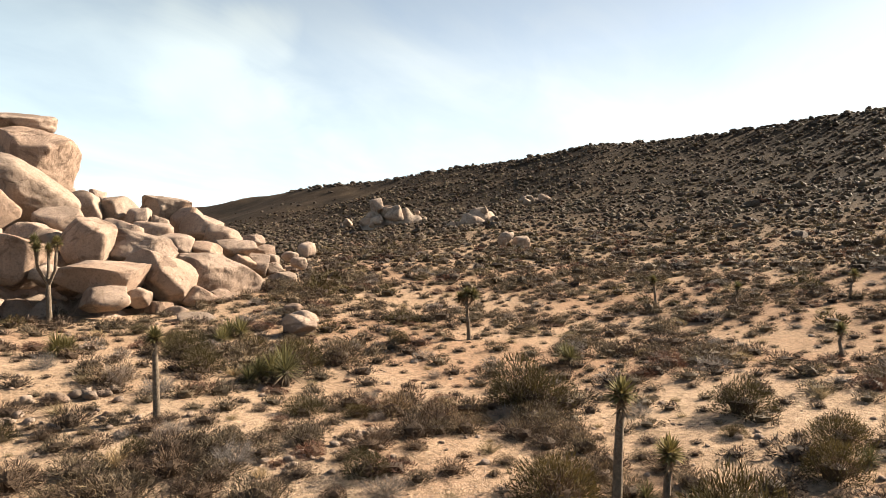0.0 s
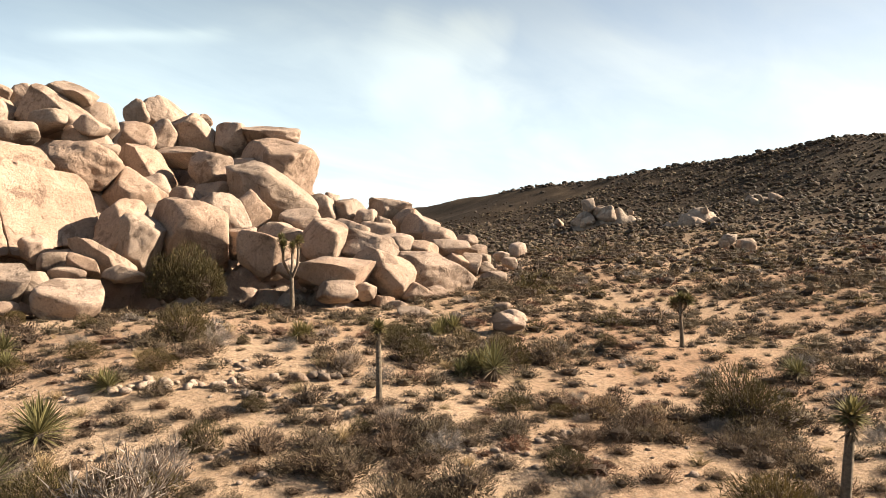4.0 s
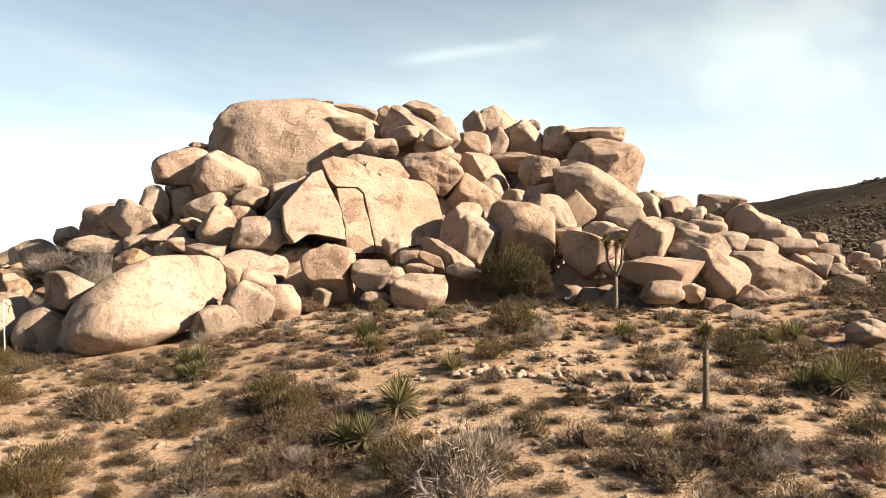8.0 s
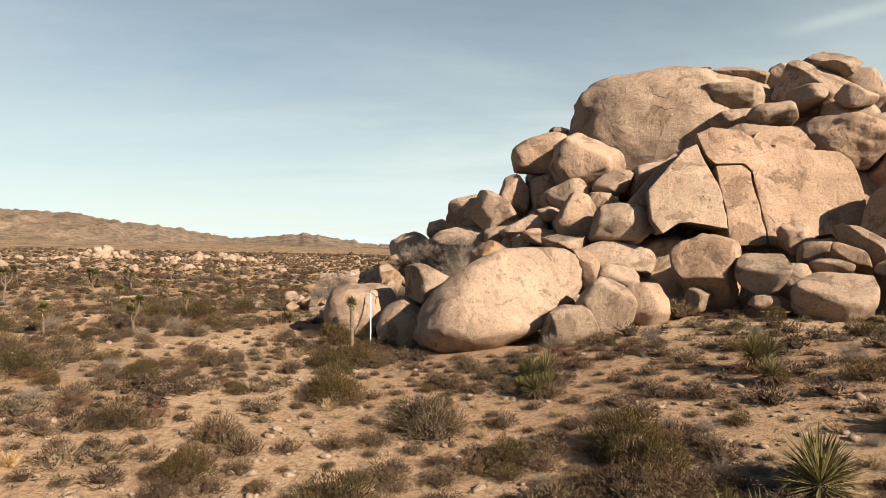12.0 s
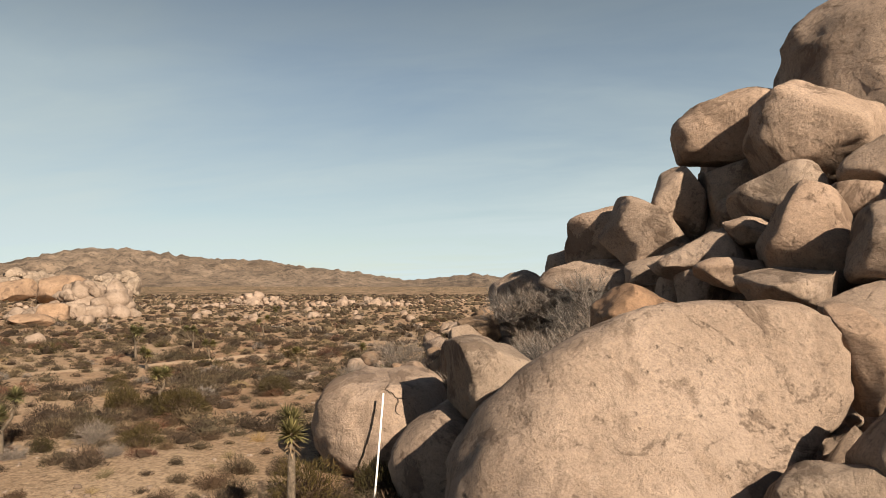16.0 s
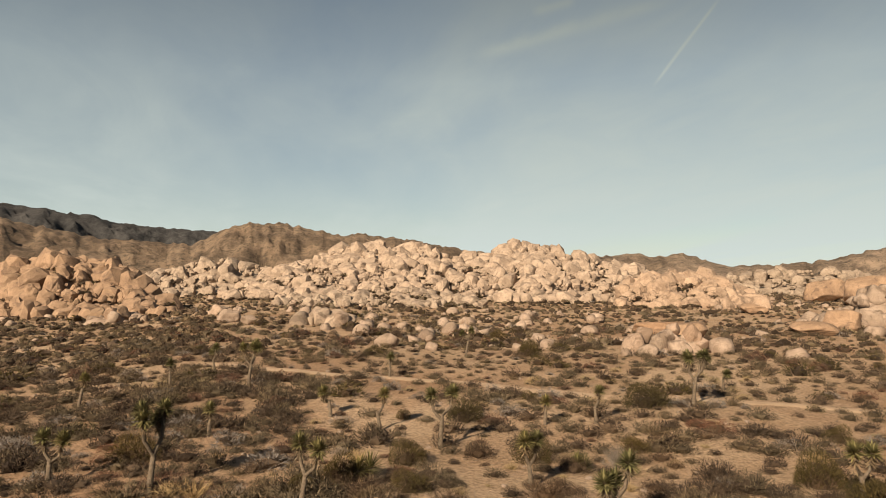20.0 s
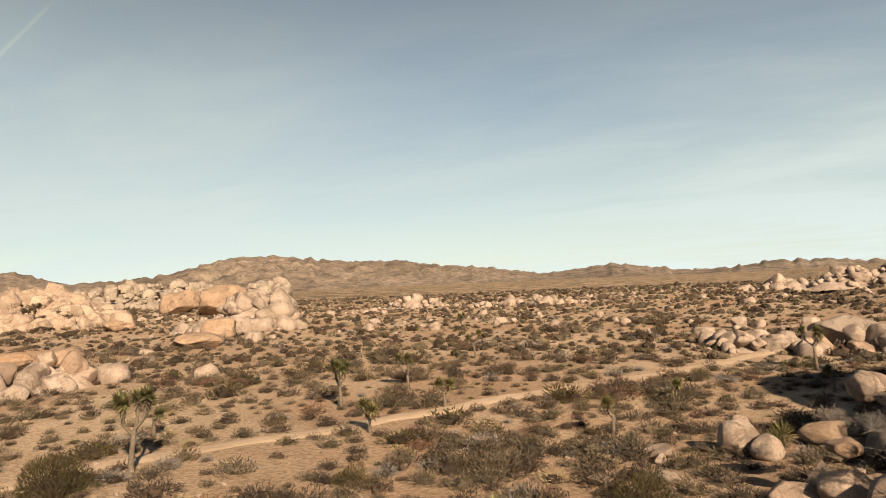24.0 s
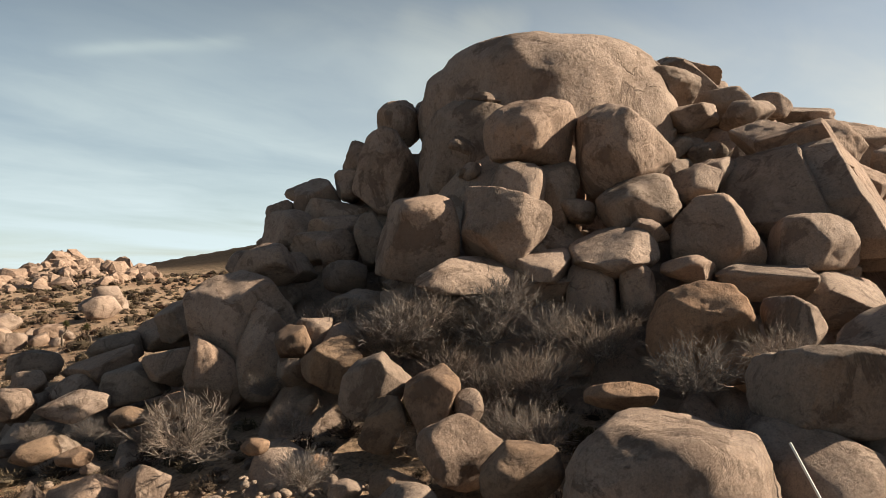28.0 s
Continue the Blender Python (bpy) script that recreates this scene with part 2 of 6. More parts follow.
def make_sand():
    m, t, b = material("gravelly_sand", 0.95)
    b.inputs["Specular IOR Level"].default_value = 0.03
    p = world_place(t)
    base = ramp(t, tex(t, p, 0.16, 6, 0.62), [(0.3, (0.262, 0.180, 0.120)), (0.5, (0.322, 0.228, 0.156)), (0.7, (0.375, 0.276, 0.195))])
    # redder soil in broad patches
    base = mix(t, ramp(t, tex(t, p, 0.07, 4, 0.6, 0.5), [(0.46, (0, 0, 0)), (0.62, (0.75, 0.75, 0.75))]), base, (0.262, 0.161, 0.104))
    grit = tex(t, p, 7, 9, 0.8)
    base = mix(t, 0.85, base, ramp(t, grit, [(0.32, (0.12, 0.11, 0.10)), (0.5, (0.5, 0.5, 0.5)), (0.68, (0.82, 0.80, 0.78))]), "OVERLAY")
    litter = tex(t, p, 1.6, 8, 0.75, 0.4)
    base = mix(t, ramp(t, litter, [(0.57, (0, 0, 0)), (0.64, (0.65, 0.65, 0.65))]), base, (0.128, 0.086, 0.056))
    peb = node(t, "ShaderNodeTexVoronoi", Scale=9.0)
    t.links.new(p, peb.inputs["Vector"])
    pebble = ramp(t, peb.outputs["Distance"], [(0.16, (1, 1, 1)), (0.28, (0, 0, 0))])
    base = mix(t, math_node(t, "MULTIPLY", pebble, 0.5), base, (0.315, 0.262, 0.210))
    # far plain: a broken cover of scrub too small to tell apart
    away = t.nodes.new("ShaderNodeVectorMath")
    away.operation = "LENGTH"
    t.links.new(p, away.inputs[0])
    cover = ramp(t, tex(t, p, 0.11, 8, 0.75), [(0.45, (0, 0, 0)), (0.53, (1, 1, 1))])
    cover = math_node(t, "MULTIPLY", cover, math_node(t, "MULTIPLY", math_node(t, "SUBTRACT", away.outputs["Value"], 170.0), 0.006, True))
    base = mix(t, math_node(t, "MULTIPLY", cover, 0.85), base, (0.085, 0.066, 0.042))
    # brown scrub litter on the far slope
    sepx = t.nodes.new("ShaderNodeSeparateXYZ")
    t.links.new(p, sepx.inputs[0])
    u = math_node(t, "SUBTRACT", math_node(t, "MULTIPLY", sepx.outputs[0], 0.89), math_node(t, "MULTIPLY", sepx.outputs[1], 0.45))
    far = math_node(t, "MULTIPLY", math_node(t, "SUBTRACT", u, 26.0), 0.011, True)
    basalt = ramp(t, tex(t, p, 0.05, 8, 0.65), [(0.35, (0.024, 0.018, 0.013)), (0.55, (0.045, 0.032, 0.022)), (0.72, (0.090, 0.064, 0.041))])
    base = mix(t, far, base, basalt)
    t.links.new(base, b.inputs["Base Color"])
    h = math_node(t, "ADD", math_node(t, "MULTIPLY", grit, 0.8), tex(t, p, 2.2, 8, 0.7))
    h = math_node(t, "ADD", h, math_node(t, "MULTIPLY", pebble, 0.3))
    bump(t, b, h, 1.0, 0.10)
    return m


SAND = make_sand()


def make_leaf(name, a, bcol, c, trans=0.22):
    m, t, b = material(name, 0.8)
    isl = t.nodes.new("ShaderNodeNewGeometry")
    col = ramp(t, isl.outputs["Random Per Island"], [(0.0, a), (0.55, bcol), (1.0, c)])
    rnd = t.nodes.new("ShaderNodeObjectInfo").outputs["Random"]
    col = mix(t, 1.0, col, ramp(t, rnd, [(0.0, (0.75, 0.75, 0.75)), (0.5, (1, 1, 1)), (1.0, (1.15, 1.05, 0.95))]), "MULTIPLY")
    patch = tex(t, isl.outputs["Position"], 0.45, 3, 0.6)
    col = mix(t, 0.8, col, ramp(t, patch, [(0.3, (0.38, 0.40, 0.40)), (0.5, (0.5, 0.5, 0.5)), (0.7, (0.62, 0.57, 0.50))]), "OVERLAY")
    t.links.new(col, b.inputs["Base Color"])
    thin = t.nodes.new("ShaderNodeBsdfTranslucent")
    t.links.new(col, thin.inputs["Color"])
    both = t.nodes.new("ShaderNodeMixShader")
    both.inputs[0].default_value = trans
    t.links.new(b.outputs[0], both.inputs[1])
    t.links.new(thin.outputs[0], both.inputs[2])
    t.links.new(both.outputs[0], t.nodes["Material Output"].inputs["Surface"])
    return m


SAGE = make_leaf("sage_leaf", (0.048, 0.036, 0.023), (0.093, 0.069, 0.045), (0.181, 0.139, 0.093))
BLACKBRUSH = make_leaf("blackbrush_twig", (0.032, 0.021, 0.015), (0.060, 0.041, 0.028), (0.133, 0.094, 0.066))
REDBRUSH = make_leaf("red_buckwheat", (0.063, 0.031, 0.022), (0.104, 0.051, 0.036), (0.164, 0.090, 0.061))
GREENBRUSH = make_leaf("creosote_leaf", (0.031, 0.023, 0.009), (0.057, 0.044, 0.017), (0.104, 0.080, 0.033))
STRAW = make_leaf("dry_grass", (0.204, 0.153, 0.085), (0.281, 0.212, 0.123), (0.357, 0.281, 0.178))
GREYTWIG = make_leaf("grey_twig", (0.095, 0.082, 0.074), (0.185, 0.160, 0.145), (0.30, 0.262, 0.238))
YUCCA = make_leaf("yucca_blade", (0.064, 0.061, 0.025), (0.132, 0.119, 0.051), (0.255, 0.225, 0.111))
YUCCA_DRY = make_leaf("dead_yucca_blade", (0.111, 0.081, 0.055), (0.170, 0.128, 0.085), (0.255, 0.200, 0.140))


def make_bark():
    m, t, b = material("shaggy_bark", 0.95)
    p = world_place(t)
    n = tex(t, p, 14, 6, 0.7)
    t.links.new(ramp(t, n, [(0.3, (0.06, 0.047, 0.035)), (0.6, (0.15, 0.115, 0.085)), (0.8, (0.24, 0.19, 0.14))]), b.inputs["Base Color"])
    bump(t, b, n, 1.0, 0.05)
    return m


BARK = make_bark()


def make_mountain(name, low, high, speck):
    m, t, b = material(name, 1.0)
    p = world_place(t)
    n2 = tex(t, p, 0.035, 9, 0.72)
    col = ramp(t, tex(t, p, 0.006, 9, 0.65), [(0.35, low), (0.6, high)])
    col = mix(t, 0.8, col, ramp(t, n2, [(0.36, (0.16, 0.16, 0.17)), (0.5, (0.5, 0.5, 0.5)), (0.64, (0.78, 0.76, 0.74))]), "OVERLAY")
    col = mix(t, ramp(t, tex(t, p, 0.16, 7, 0.75), [(0.53, (0, 0, 0)), (0.60, (0.8, 0.8, 0.8))]), col, speck)
    t.links.new(col, b.inputs["Base Color"])
    bump(t, b, n2, 1.0, 9.0)
    return m


MOUNTAIN = make_mountain("bare_desert_hill", (0.13, 0.095, 0.07), (0.22, 0.165, 0.125), (0.06, 0.05, 0.038))
RED_HILL = make_mountain("scrubby_red_hill", (0.105, 0.074, 0.052), (0.175, 0.127, 0.092), (0.05, 0.041, 0.030))
FAR_MOUNTAIN = make_mountain("dark_wooded_mountain", (0.028, 0.029, 0.031), (0.05, 0.049, 0.05), (0.02, 0.021, 0.022))
WHITE_PAINT, _t, _b = material("white_painted_plastic", 0.5)
_b.inputs["Base Color"].default_value = (0.78, 0.76, 0.72, 1)

# ---- ground and distance ----
def smooth_profile(xs, ys, width):
    lo, hi = xs[0], xs[-1]
    g = np.arange(lo, hi, 0.5)
    f = np.interp(g, xs, ys)
    k = np.hanning(max(3, int(width / 0.5) | 1))
    pad = len(k) // 2
    f = np.convolve(np.pad(f, pad, mode="edge"), k / k.sum(), mode="valid")
    return g, f


GX = smooth_profile([-600, -300, -100, -30, -10, -3, 0, 11, 25, 45, 400], [9, 5, 2, 1.4, 0.95, 0.8, 1.1, 2.7, 2.9, 3.6, 3.6], 7)
GY = smooth_profile([-200, -60, -8, 3, 11, 15, 200], [-1.5, -1.5, -2.0, -1.1, -0.1, 0.0, 0.0], 7)
GU = smooth_profile([-100, 14, 30, 60, 100, 150, 200, 223, 236, 700], [0, 0, 0.6, 3, 7.5, 16.5, 32, 41, 42, 42], 13)


def waves(x, y):
    return (np.sin(x * 0.31 + 1.3 * np.sin(y * 0.17)) * np.cos(y * 0.27 + 0.8 * np.sin(x * 0.13)) * 0.14
            + np.sin(x * 0.83 + y * 0.41) * np.sin(y * 0.71 - x * 0.22) * 0.06)


def ground_z(x, y):
    x, y = np.asarray(x, float), np.asarray(y, float)
    u = 0.89 * x - 0.45 * y
    crest = 3.0 * np.sin(y * 0.031 + 2.0) + 2.5 * np.sin(y * 0.083 + 1.0)
    z = np.interp(x, *GX) + np.interp(y, *GY) + np.interp(u + crest * np.clip((u - 60) / 120, 0, 1), *GU)
    z = z + 1.8 * np.exp(-(((x - 40) / 34) ** 2 + ((y - 135) / 38) ** 2))
    z = z + 1.4 * np.exp(-(((x + 2.0) / 5.5) ** 2 + ((y - 35.5) / 7.5) ** 2))
    z = z + waves(x, y) + 0.8 * np.clip((u - 50) / 100, 0, 1) * np.clip((235 - u) / 60, 0, 1) * np.sin(x * 0.061 + 2 * np.sin(y * 0.05)) * np.sin(y * 0.047 + x * 0.013)
    return z


def mesh_object(name, verts, faces, mat, parent=None, smooth=True):
    me = bpy.data.meshes.new(name)
    me.from_pydata([tuple(v) for v in verts], [], [tuple(f) for f in faces])
    if mat:
        for one in (mat if isinstance(mat, (list, tuple)) else [mat]):
            me.materials.append(one)
    if smooth:
        me.polygons.foreach_set("use_smooth", [True] * len(me.polygons))
    ob = new(name, me)
    ob.parent = parent
    return ob


def quads(nx, ny):
    i = np.arange((nx - 1) * (ny - 1))
    a = (i // (ny - 1)) * ny + i % (ny - 1)
    return np.stack([a, a + ny, a + ny + 1, a + 1], 1).tolist()


def build_ground():
    s = np.linspace(-1, 1, 310)
    warp = 16.0 * np.sinh(s * 6.1)          # dense near the walk, reaching 3.5 km
    gx, gy = np.meshgrid(warp + 2, warp + 14, indexing="ij")
    z = ground_z(gx, gy)
    v = np.stack([gx.ravel(), gy.ravel(), z.ravel()], 1).tolist()
    return tagged(mesh_object("ground", v, quads(310, 310), SAND), "tan gravelly desert sand rising to a dark mesa", "ground", kind="structure")


ground = build_ground()


# skyline of the far mountains: yaw in degrees, height over the eye in degrees
SKYLINE = [(-16, 0.0), (-10, 0.2), (-5.7, 0.15), (-2.5, 0.45), (0.3, 0.5), (5, 0.1), (7.2, 0.25), (11.9, 1.05), (14, 0.8), (17, 0.5), (18.9, 0.75),
           (22.3, 1.3), (25.4, 1.6), (29.7, 2.3), (33.3, 2.3), (39.3, 3.1), (42.1, 3.0), (46.6, 2.0), (50, 1.6), (53.7, 1.5), (56.7, 2.5), (58.8, 2.2),
           (60.6, 2.6), (62.4, 2.3), (66, 2.2), (72, 2.6), (75, 2.8), (80, 2.0), (86, 0.0)]
# the redder hills before the dark range
HILLS = [(67, 0.0), (70, 1.6), (72, 2.3), (75, 3.1), (77.4, 3.4), (82, 4.0), (85.3, 4.1), (88.6, 4.7), (91.2, 4.7), (93.9, 3.9), (95.5, 3.0), (97, 2.9), (99, 3.1),
         (102, 3.2), (104.8, 3.7), (108.3, 4.3), (116, 4.6), (126, 3.0), (134, 0.0)]
# the dark range far behind the hills
FAR_SKYLINE = [(88, 0.0), (91, 3.0), (94, 4.0), (96.3, 4.05), (99, 4.2), (101, 4.5), (103, 4.95), (105, 5.1), (108.3, 5.4), (112, 5.7), (118, 5.6), (128, 3.5), (140, 0.0)]


def build_mountains(skyline, na, r0, r1, mat, label):
    nr = 30
    az = np.linspace(skyline[0][0], skyline[-1][0], na)
    el = np.interp(az, *zip(*skyline))
    verts = []
    for a, e in zip(az, el):
        for j in range(nr):
            f = j / (nr - 1)
            r = r0 + (r1 - r0) * f
            rise = math.sin(min(f / 0.7, 1.0) * math.pi / 2) ** 1.3 if f < 0.7 else math.cos((f - 0.7) / 0.3 * math.pi / 2)
            x, y = -math.sin(radians(a)) * r, math.cos(radians(a)) * r + 14
            n = noise.fractal(Vector((x, y, 3.0)) / 120.0, 0.8, 2.1, 6)
            crest = math.tan(radians(e)) * (r0 + 0.7 * (r1 - r0)) + 7 + 5.0 * noise.fractal(Vector((a * 1.7, 0.0, 5.0)), 0.7, 2.1, 5)
            gully = 1 - 0.55 * abs(n) * min(1.0, 3 * (1 - rise) + 0.15)
            verts.append((x, y, -4 + crest * rise * gully + 1.6 * n * rise + 4 * rise))
    return tagged(mesh_object("backdrop", verts, quads(na, nr), mat), label, "mountain", kind="structure")


build_mountains(SKYLINE, 520, 1050.0, 1750.0, MOUNTAIN, "far bare brown desert mountains beyond the plain")
build_mountains(HILLS, 300, 900.0, 1450.0, RED_HILL, "scrubby red-brown desert hills behind the ridge")
build_mountains(FAR_SKYLINE, 200, 2200.0, 3000.0, FAR_MOUNTAIN, "dark wooded mountain range far behind the hills")

# ---- boulders ----
def ico(sub):
    bm = bmesh.new()
    bmesh.ops.create_icosphere(bm, subdivisions=sub, radius=1.0)
    v = np.array([p.co[:] for p in bm.verts])
    f = [[p.index for p in q.verts] for q in bm.faces]
    bm.free()
    return v, f


ICO = {s: ico(s) for s in (1, 2, 3, 4, 5)}


def rock_shape(half, blocky, seed, sub=4, flats=5, rough=1.0):
    """Vertices of a weathered, jointed boulder with the half sizes given: flat joint faces, blunt edges, peeled skin."""
    v, f = ICO[sub]
    rng = np.random.RandomState(seed)
    n = 2 + 1.3 * (blocky - 2)
    r = (np.abs(v) ** n).sum(1) ** (-1.0 / n)
    p = v * r[:, None]
    ways = []
    for _ in range(flats + (1 if flats > 2 else 0)):
        tries = rng.normal(size=(5, 3))
        tries /= np.linalg.norm(tries, axis=1, keepdims=True)
        d = max(tries, key=lambda q: min([1 - q @ w for w in ways] or [0]))
        ways.append(d)
        cut, w = 0.62 + 0.32 * rng.rand(), 0.03 + 0.09 * rng.rand() ** 1.5
        over = p @ d - cut
        soft = np.where(over > -w, (over + w) ** 2 / (4 * w), 0)
        soft = np.where(over > w, over, soft)
        p = p - 0.9 * soft[:, None] * d
    off = rng.rand(3) * 60
    out = np.empty(len(p))
    for i, q in enumerate(p):
        w = Vector(q * 1.15 + off)
        o = 0.075 * noise.noise(w) + 0.040 * noise.noise(w * 2.3) + 0.022 * noise.noise(w * 5.1)
        if sub > 3:
            peel = noise.noise(w * 0.8 + Vector((17, 3, 5))) + 0.25 * noise.noise(w * 3.7)
            o -= 0.022 * min(1.0, max(0.0, (peel - 0.06) / 0.05))
            o += 0.010 * noise.noise(w * 11.0)
        if sub > 4:
            o -= 0.010 * max(0.0, 1 - abs(noise.noise(w * 1.1 + Vector((5, 9, 1))) + 0.08 * noise.noise(w * 6.0)) / 0.030)
            o += 0.006 * noise.noise(w * 23.0)
        out[i] = o
    p = p * (1 + rough * out)[:, None]
    lo, hi = p.min(0), p.max(0)
    p = (p - (lo + hi) / 2) / ((hi - lo) / 2)
    return p * np.array(half), f


PILE = []


WALL_Y, WALL_LEAN = 23.7, 0.48         # the plane of the jointed wall: y at z = 5.5, and its lean


def boulder(place, half, yaw, tilt, blocky, seed, mat=None, label="", sub=4, flats=8, grow=1.17, core=True, face=None):
    """Notes a boulder; settle_pile() then shapes all of them against their neighbours."""
    half = [grow * h for h in half]
    big = max(half)
    sub = 5 if big > (1.15 if sub == 5 else 1.6) else 4 if big > 0.5 else 3
    if core:
        PILE.append((*place, *half))
    turn = Matrix.Rotation(radians(yaw), 4, "Z") @ Matrix.Rotation(radians(tilt), 4, "Y")
    BOULDERS.append((np.array(place), np.array(half), np.array(turn.to_3x3()), blocky, seed, mat or ROCK, label, sub, flats, grow <= 1.0, face))


def settle_pile():
    """Boulders that press on each other meet along worn joints."""
    for i, (c, half, turn, blocky, seed, mat, label, sub, flats, firm, face) in enumerate(BOULDERS):
        p, f = rock_shape(half, blocky, seed, sub, flats)
        p = p @ turn.T
        if face:                                     # a broad worn flat: way it looks, and how far out
            n = unit(np.array(face[:3], float))
            over, w = p @ n - face[3], 0.5
            soft = np.where(over > -w, (over + w) ** 2 / (4 * w), 0)
            p = p - 0.9 * np.where(over > w, over, soft)[:, None] * n
        rng = np.random.RandomState(seed)
        for j, other in enumerate(BOULDERS):
            c2, half2, turn2, firm2 = other[0], other[1], other[2], other[9]
            way = c2 - c
            dist = float(np.linalg.norm(way))
            if i == j or firm or dist > half.max() + half2.max():
                continue
            way = way / dist
            r1 = 1.06 / np.linalg.norm((turn.T @ way) / half)
            r2 = (1.0 if firm2 else 1.06) / np.linalg.norm((turn2.T @ way) / half2)
            if r1 + r2 < dist + 0.02:
                continue
            s = dist - r2 if firm2 else dist * r1 / (r1 + r2)
            if s < 0.28 * r1:
                continue
            # each joint is a little out of square
            n = unit(way + 0.12 * rng.normal(size=3))
            over, w = p @ n - s + 0.02, 0.03 + 0.04 * min(r1, 2.0)
            soft = np.where(over > -w, (over + w) ** 2 / (4 * w), 0)
            p = p - 0.95 * np.where(over > w, over, soft)[:, None] * n
        if 6.6 < c[0] < 17 and 4.6 < c[2] < 10.4 and c[1] > WALL_Y + WALL_LEAN * (c[2] - 5.5):
            n = unit(np.array([0.0, -1.0, WALL_LEAN]))
            over = (p + c - np.array([0, WALL_Y + 0.5, 5.5])) @ n
            p = p - np.maximum(over, 0)[:, None] * n
        k = 1.0 / max(0.6, half.mean())
        out = np.array([noise.noise(Vector(q * 1.3 + c)) * 0.045 + noise.noise(Vector(q * 3.4 + c)) * 0.018 for q in p])
        p = p * (1 + out * k)[:, None]
        ob = mesh_object("boulder", p.tolist(), f, mat)
        ob.location = c
        tagged(ob, label or "rounded tan granite boulder in the rock pile", "boulder", group="boulders of the rock pile")


BOULDERS = []


def unit(v):
    return v / (np.linalg.norm(v, axis=-1, keepdims=True) + 1e-9)


def jointed_block(corners, y0, lean, deep, seed, label):
    """A great upright block between joints: a leaning prism over its front outline (x, z), worn at the edges."""
    bm = bmesh.new()
    mid_z = sum(z for _, z in corners) / len(corners)
    front = [bm.verts.new((x, y0 + lean * (z - 5.5), z)) for x, z in corners]
    back = [bm.verts.new((x + 0.5, y0 + deep + 0.2 * lean * (z - 5.5), z - 0.08 * deep * (z > mid_z))) for x, z in corners]
    n = len(corners)
    bm.faces.new(front)
    bm.faces.new(back[::-1])
    for i in range(n):
        bm.faces.new((front[i], back[i], back[(i + 1) % n], front[(i + 1) % n]))
    bmesh.ops.recalc_face_normals(bm, faces=bm.faces)
    bmesh.ops.bevel(bm, geom=bm.edges[:], offset=0.05, segments=3, affect="EDGES", profile=0.5)
    bmesh.ops.triangulate(bm, faces=bm.faces[:])
    for _ in range(3):
        long = [e for e in bm.edges if e.calc_length() > 0.35]
        bmesh.ops.subdivide_edges(bm, edges=long, cuts=1)
        bmesh.ops.triangulate(bm, faces=[f for f in bm.faces if len(f.verts) > 3])
    bm.normal_update()
    for v in bm.verts:
        w = v.co * 0.6 + Vector((seed * 3.1, 0, 0))
        v.co += v.normal * (0.08 * noise.noise(w) + 0.05 * noise.noise(w * 2.9) + 0.02 * noise.noise(w * 7.0))
    me = bpy.data.meshes.new("boulder")
    bm.to_mesh(me)
    bm.free()
    me.materials.append(ROCK)
    me.polygons.foreach_set("use_smooth", [True] * len(me.polygons))
    xs, zs = [c[0] for c in corners], [c[1] for c in corners]
    PILE.append((sum(xs) / n, y0 + 0.6 * deep, (min(zs) + max(zs)) / 2, (max(xs) - min(xs)) / 2, deep / 2, (max(zs) - min(zs)) / 2))
    return tagged(new("boulder", me), label, "boulder", group="boulders of the rock pile")


jointed_block([(9.48, 9.56), (10.06, 9.80), (10.33, 8.92), (10.67, 7.94), (10.74, 6.72), (10.77, 5.97), (9.19, 6.23), (8.74, 6.21), (7.99, 5.71), (7.59, 6.33), (7.61, 7.64), (8.30, 8.37)], WALL_Y + 0.00, WALL_LEAN, 4.5, 1, "great leaning triangular granite wall block")
jointed_block([(6.93, 6.98), (7.90, 8.16), (8.96, 9.22), (9.86, 9.74), (9.49, 8.56), (8.29, 7.72), (8.02, 6.36), (8.10, 5.80), (7.55, 5.70), (7.43, 6.35)], WALL_Y + 1.1, WALL_LEAN, 4.0, 2, "dark varnished granite slab behind a wall block")
jointed_block([(10.08, 10.35), (10.83, 10.61), (12.13, 10.45), (12.90, 10.01), (14.40, 9.65), (16.25, 9.50), (16.74, 9.08), (16.93, 8.07), (16.66, 5.77), (15.29, 5.85), (14.06, 5.64), (14.03, 5.21), (13.41, 5.11), (12.37, 5.34), (12.32, 7.08), (12.25, 8.59), (11.98, 8.90), (10.70, 8.85), (10.35, 9.24)], WALL_Y + 0.00, WALL_LEAN, 4.2, 3, "broad flat-faced granite wall block with peeling skin")
jointed_block([(10.72, 8.79), (11.90, 8.83), (12.17, 8.49), (12.26, 7.07), (12.33, 5.46), (12.17, 5.31), (10.70, 5.23), (10.81, 6.72), (10.74, 7.79)], WALL_Y + 0.00, WALL_LEAN, 4.0, 4, "tall narrow granite block between two cracks")
# the pile from its sunny side
boulder((1.02, 22.41, 3.02), (3.75, 2.72, 1.80), -6, -26, 2.1, 1, flats=1, grow=1.0, face=(0.25, -0.85, 0.45, 1.45), sub=5, label="huge smooth tilted egg-shaped granite boulder")
boulder((4.90, 20.73, 2.59), (0.98, 0.85, 1.18), -14, 36, 2.8, 2, flats=5)
boulder((3.68, 20.43, 2.16), (0.92, 0.72, 0.90), -11, 20, 3.0, 3)
boulder((6.55, 21.24, 2.87), (0.80, 0.78, 0.80), -16, -0, 2.4, 4)
boulder((-4.95, 26.60, 2.03), (1.75, 1.70, 1.37), 2, -5, 2.3, 5, flats=2, grow=1.0, sub=5)
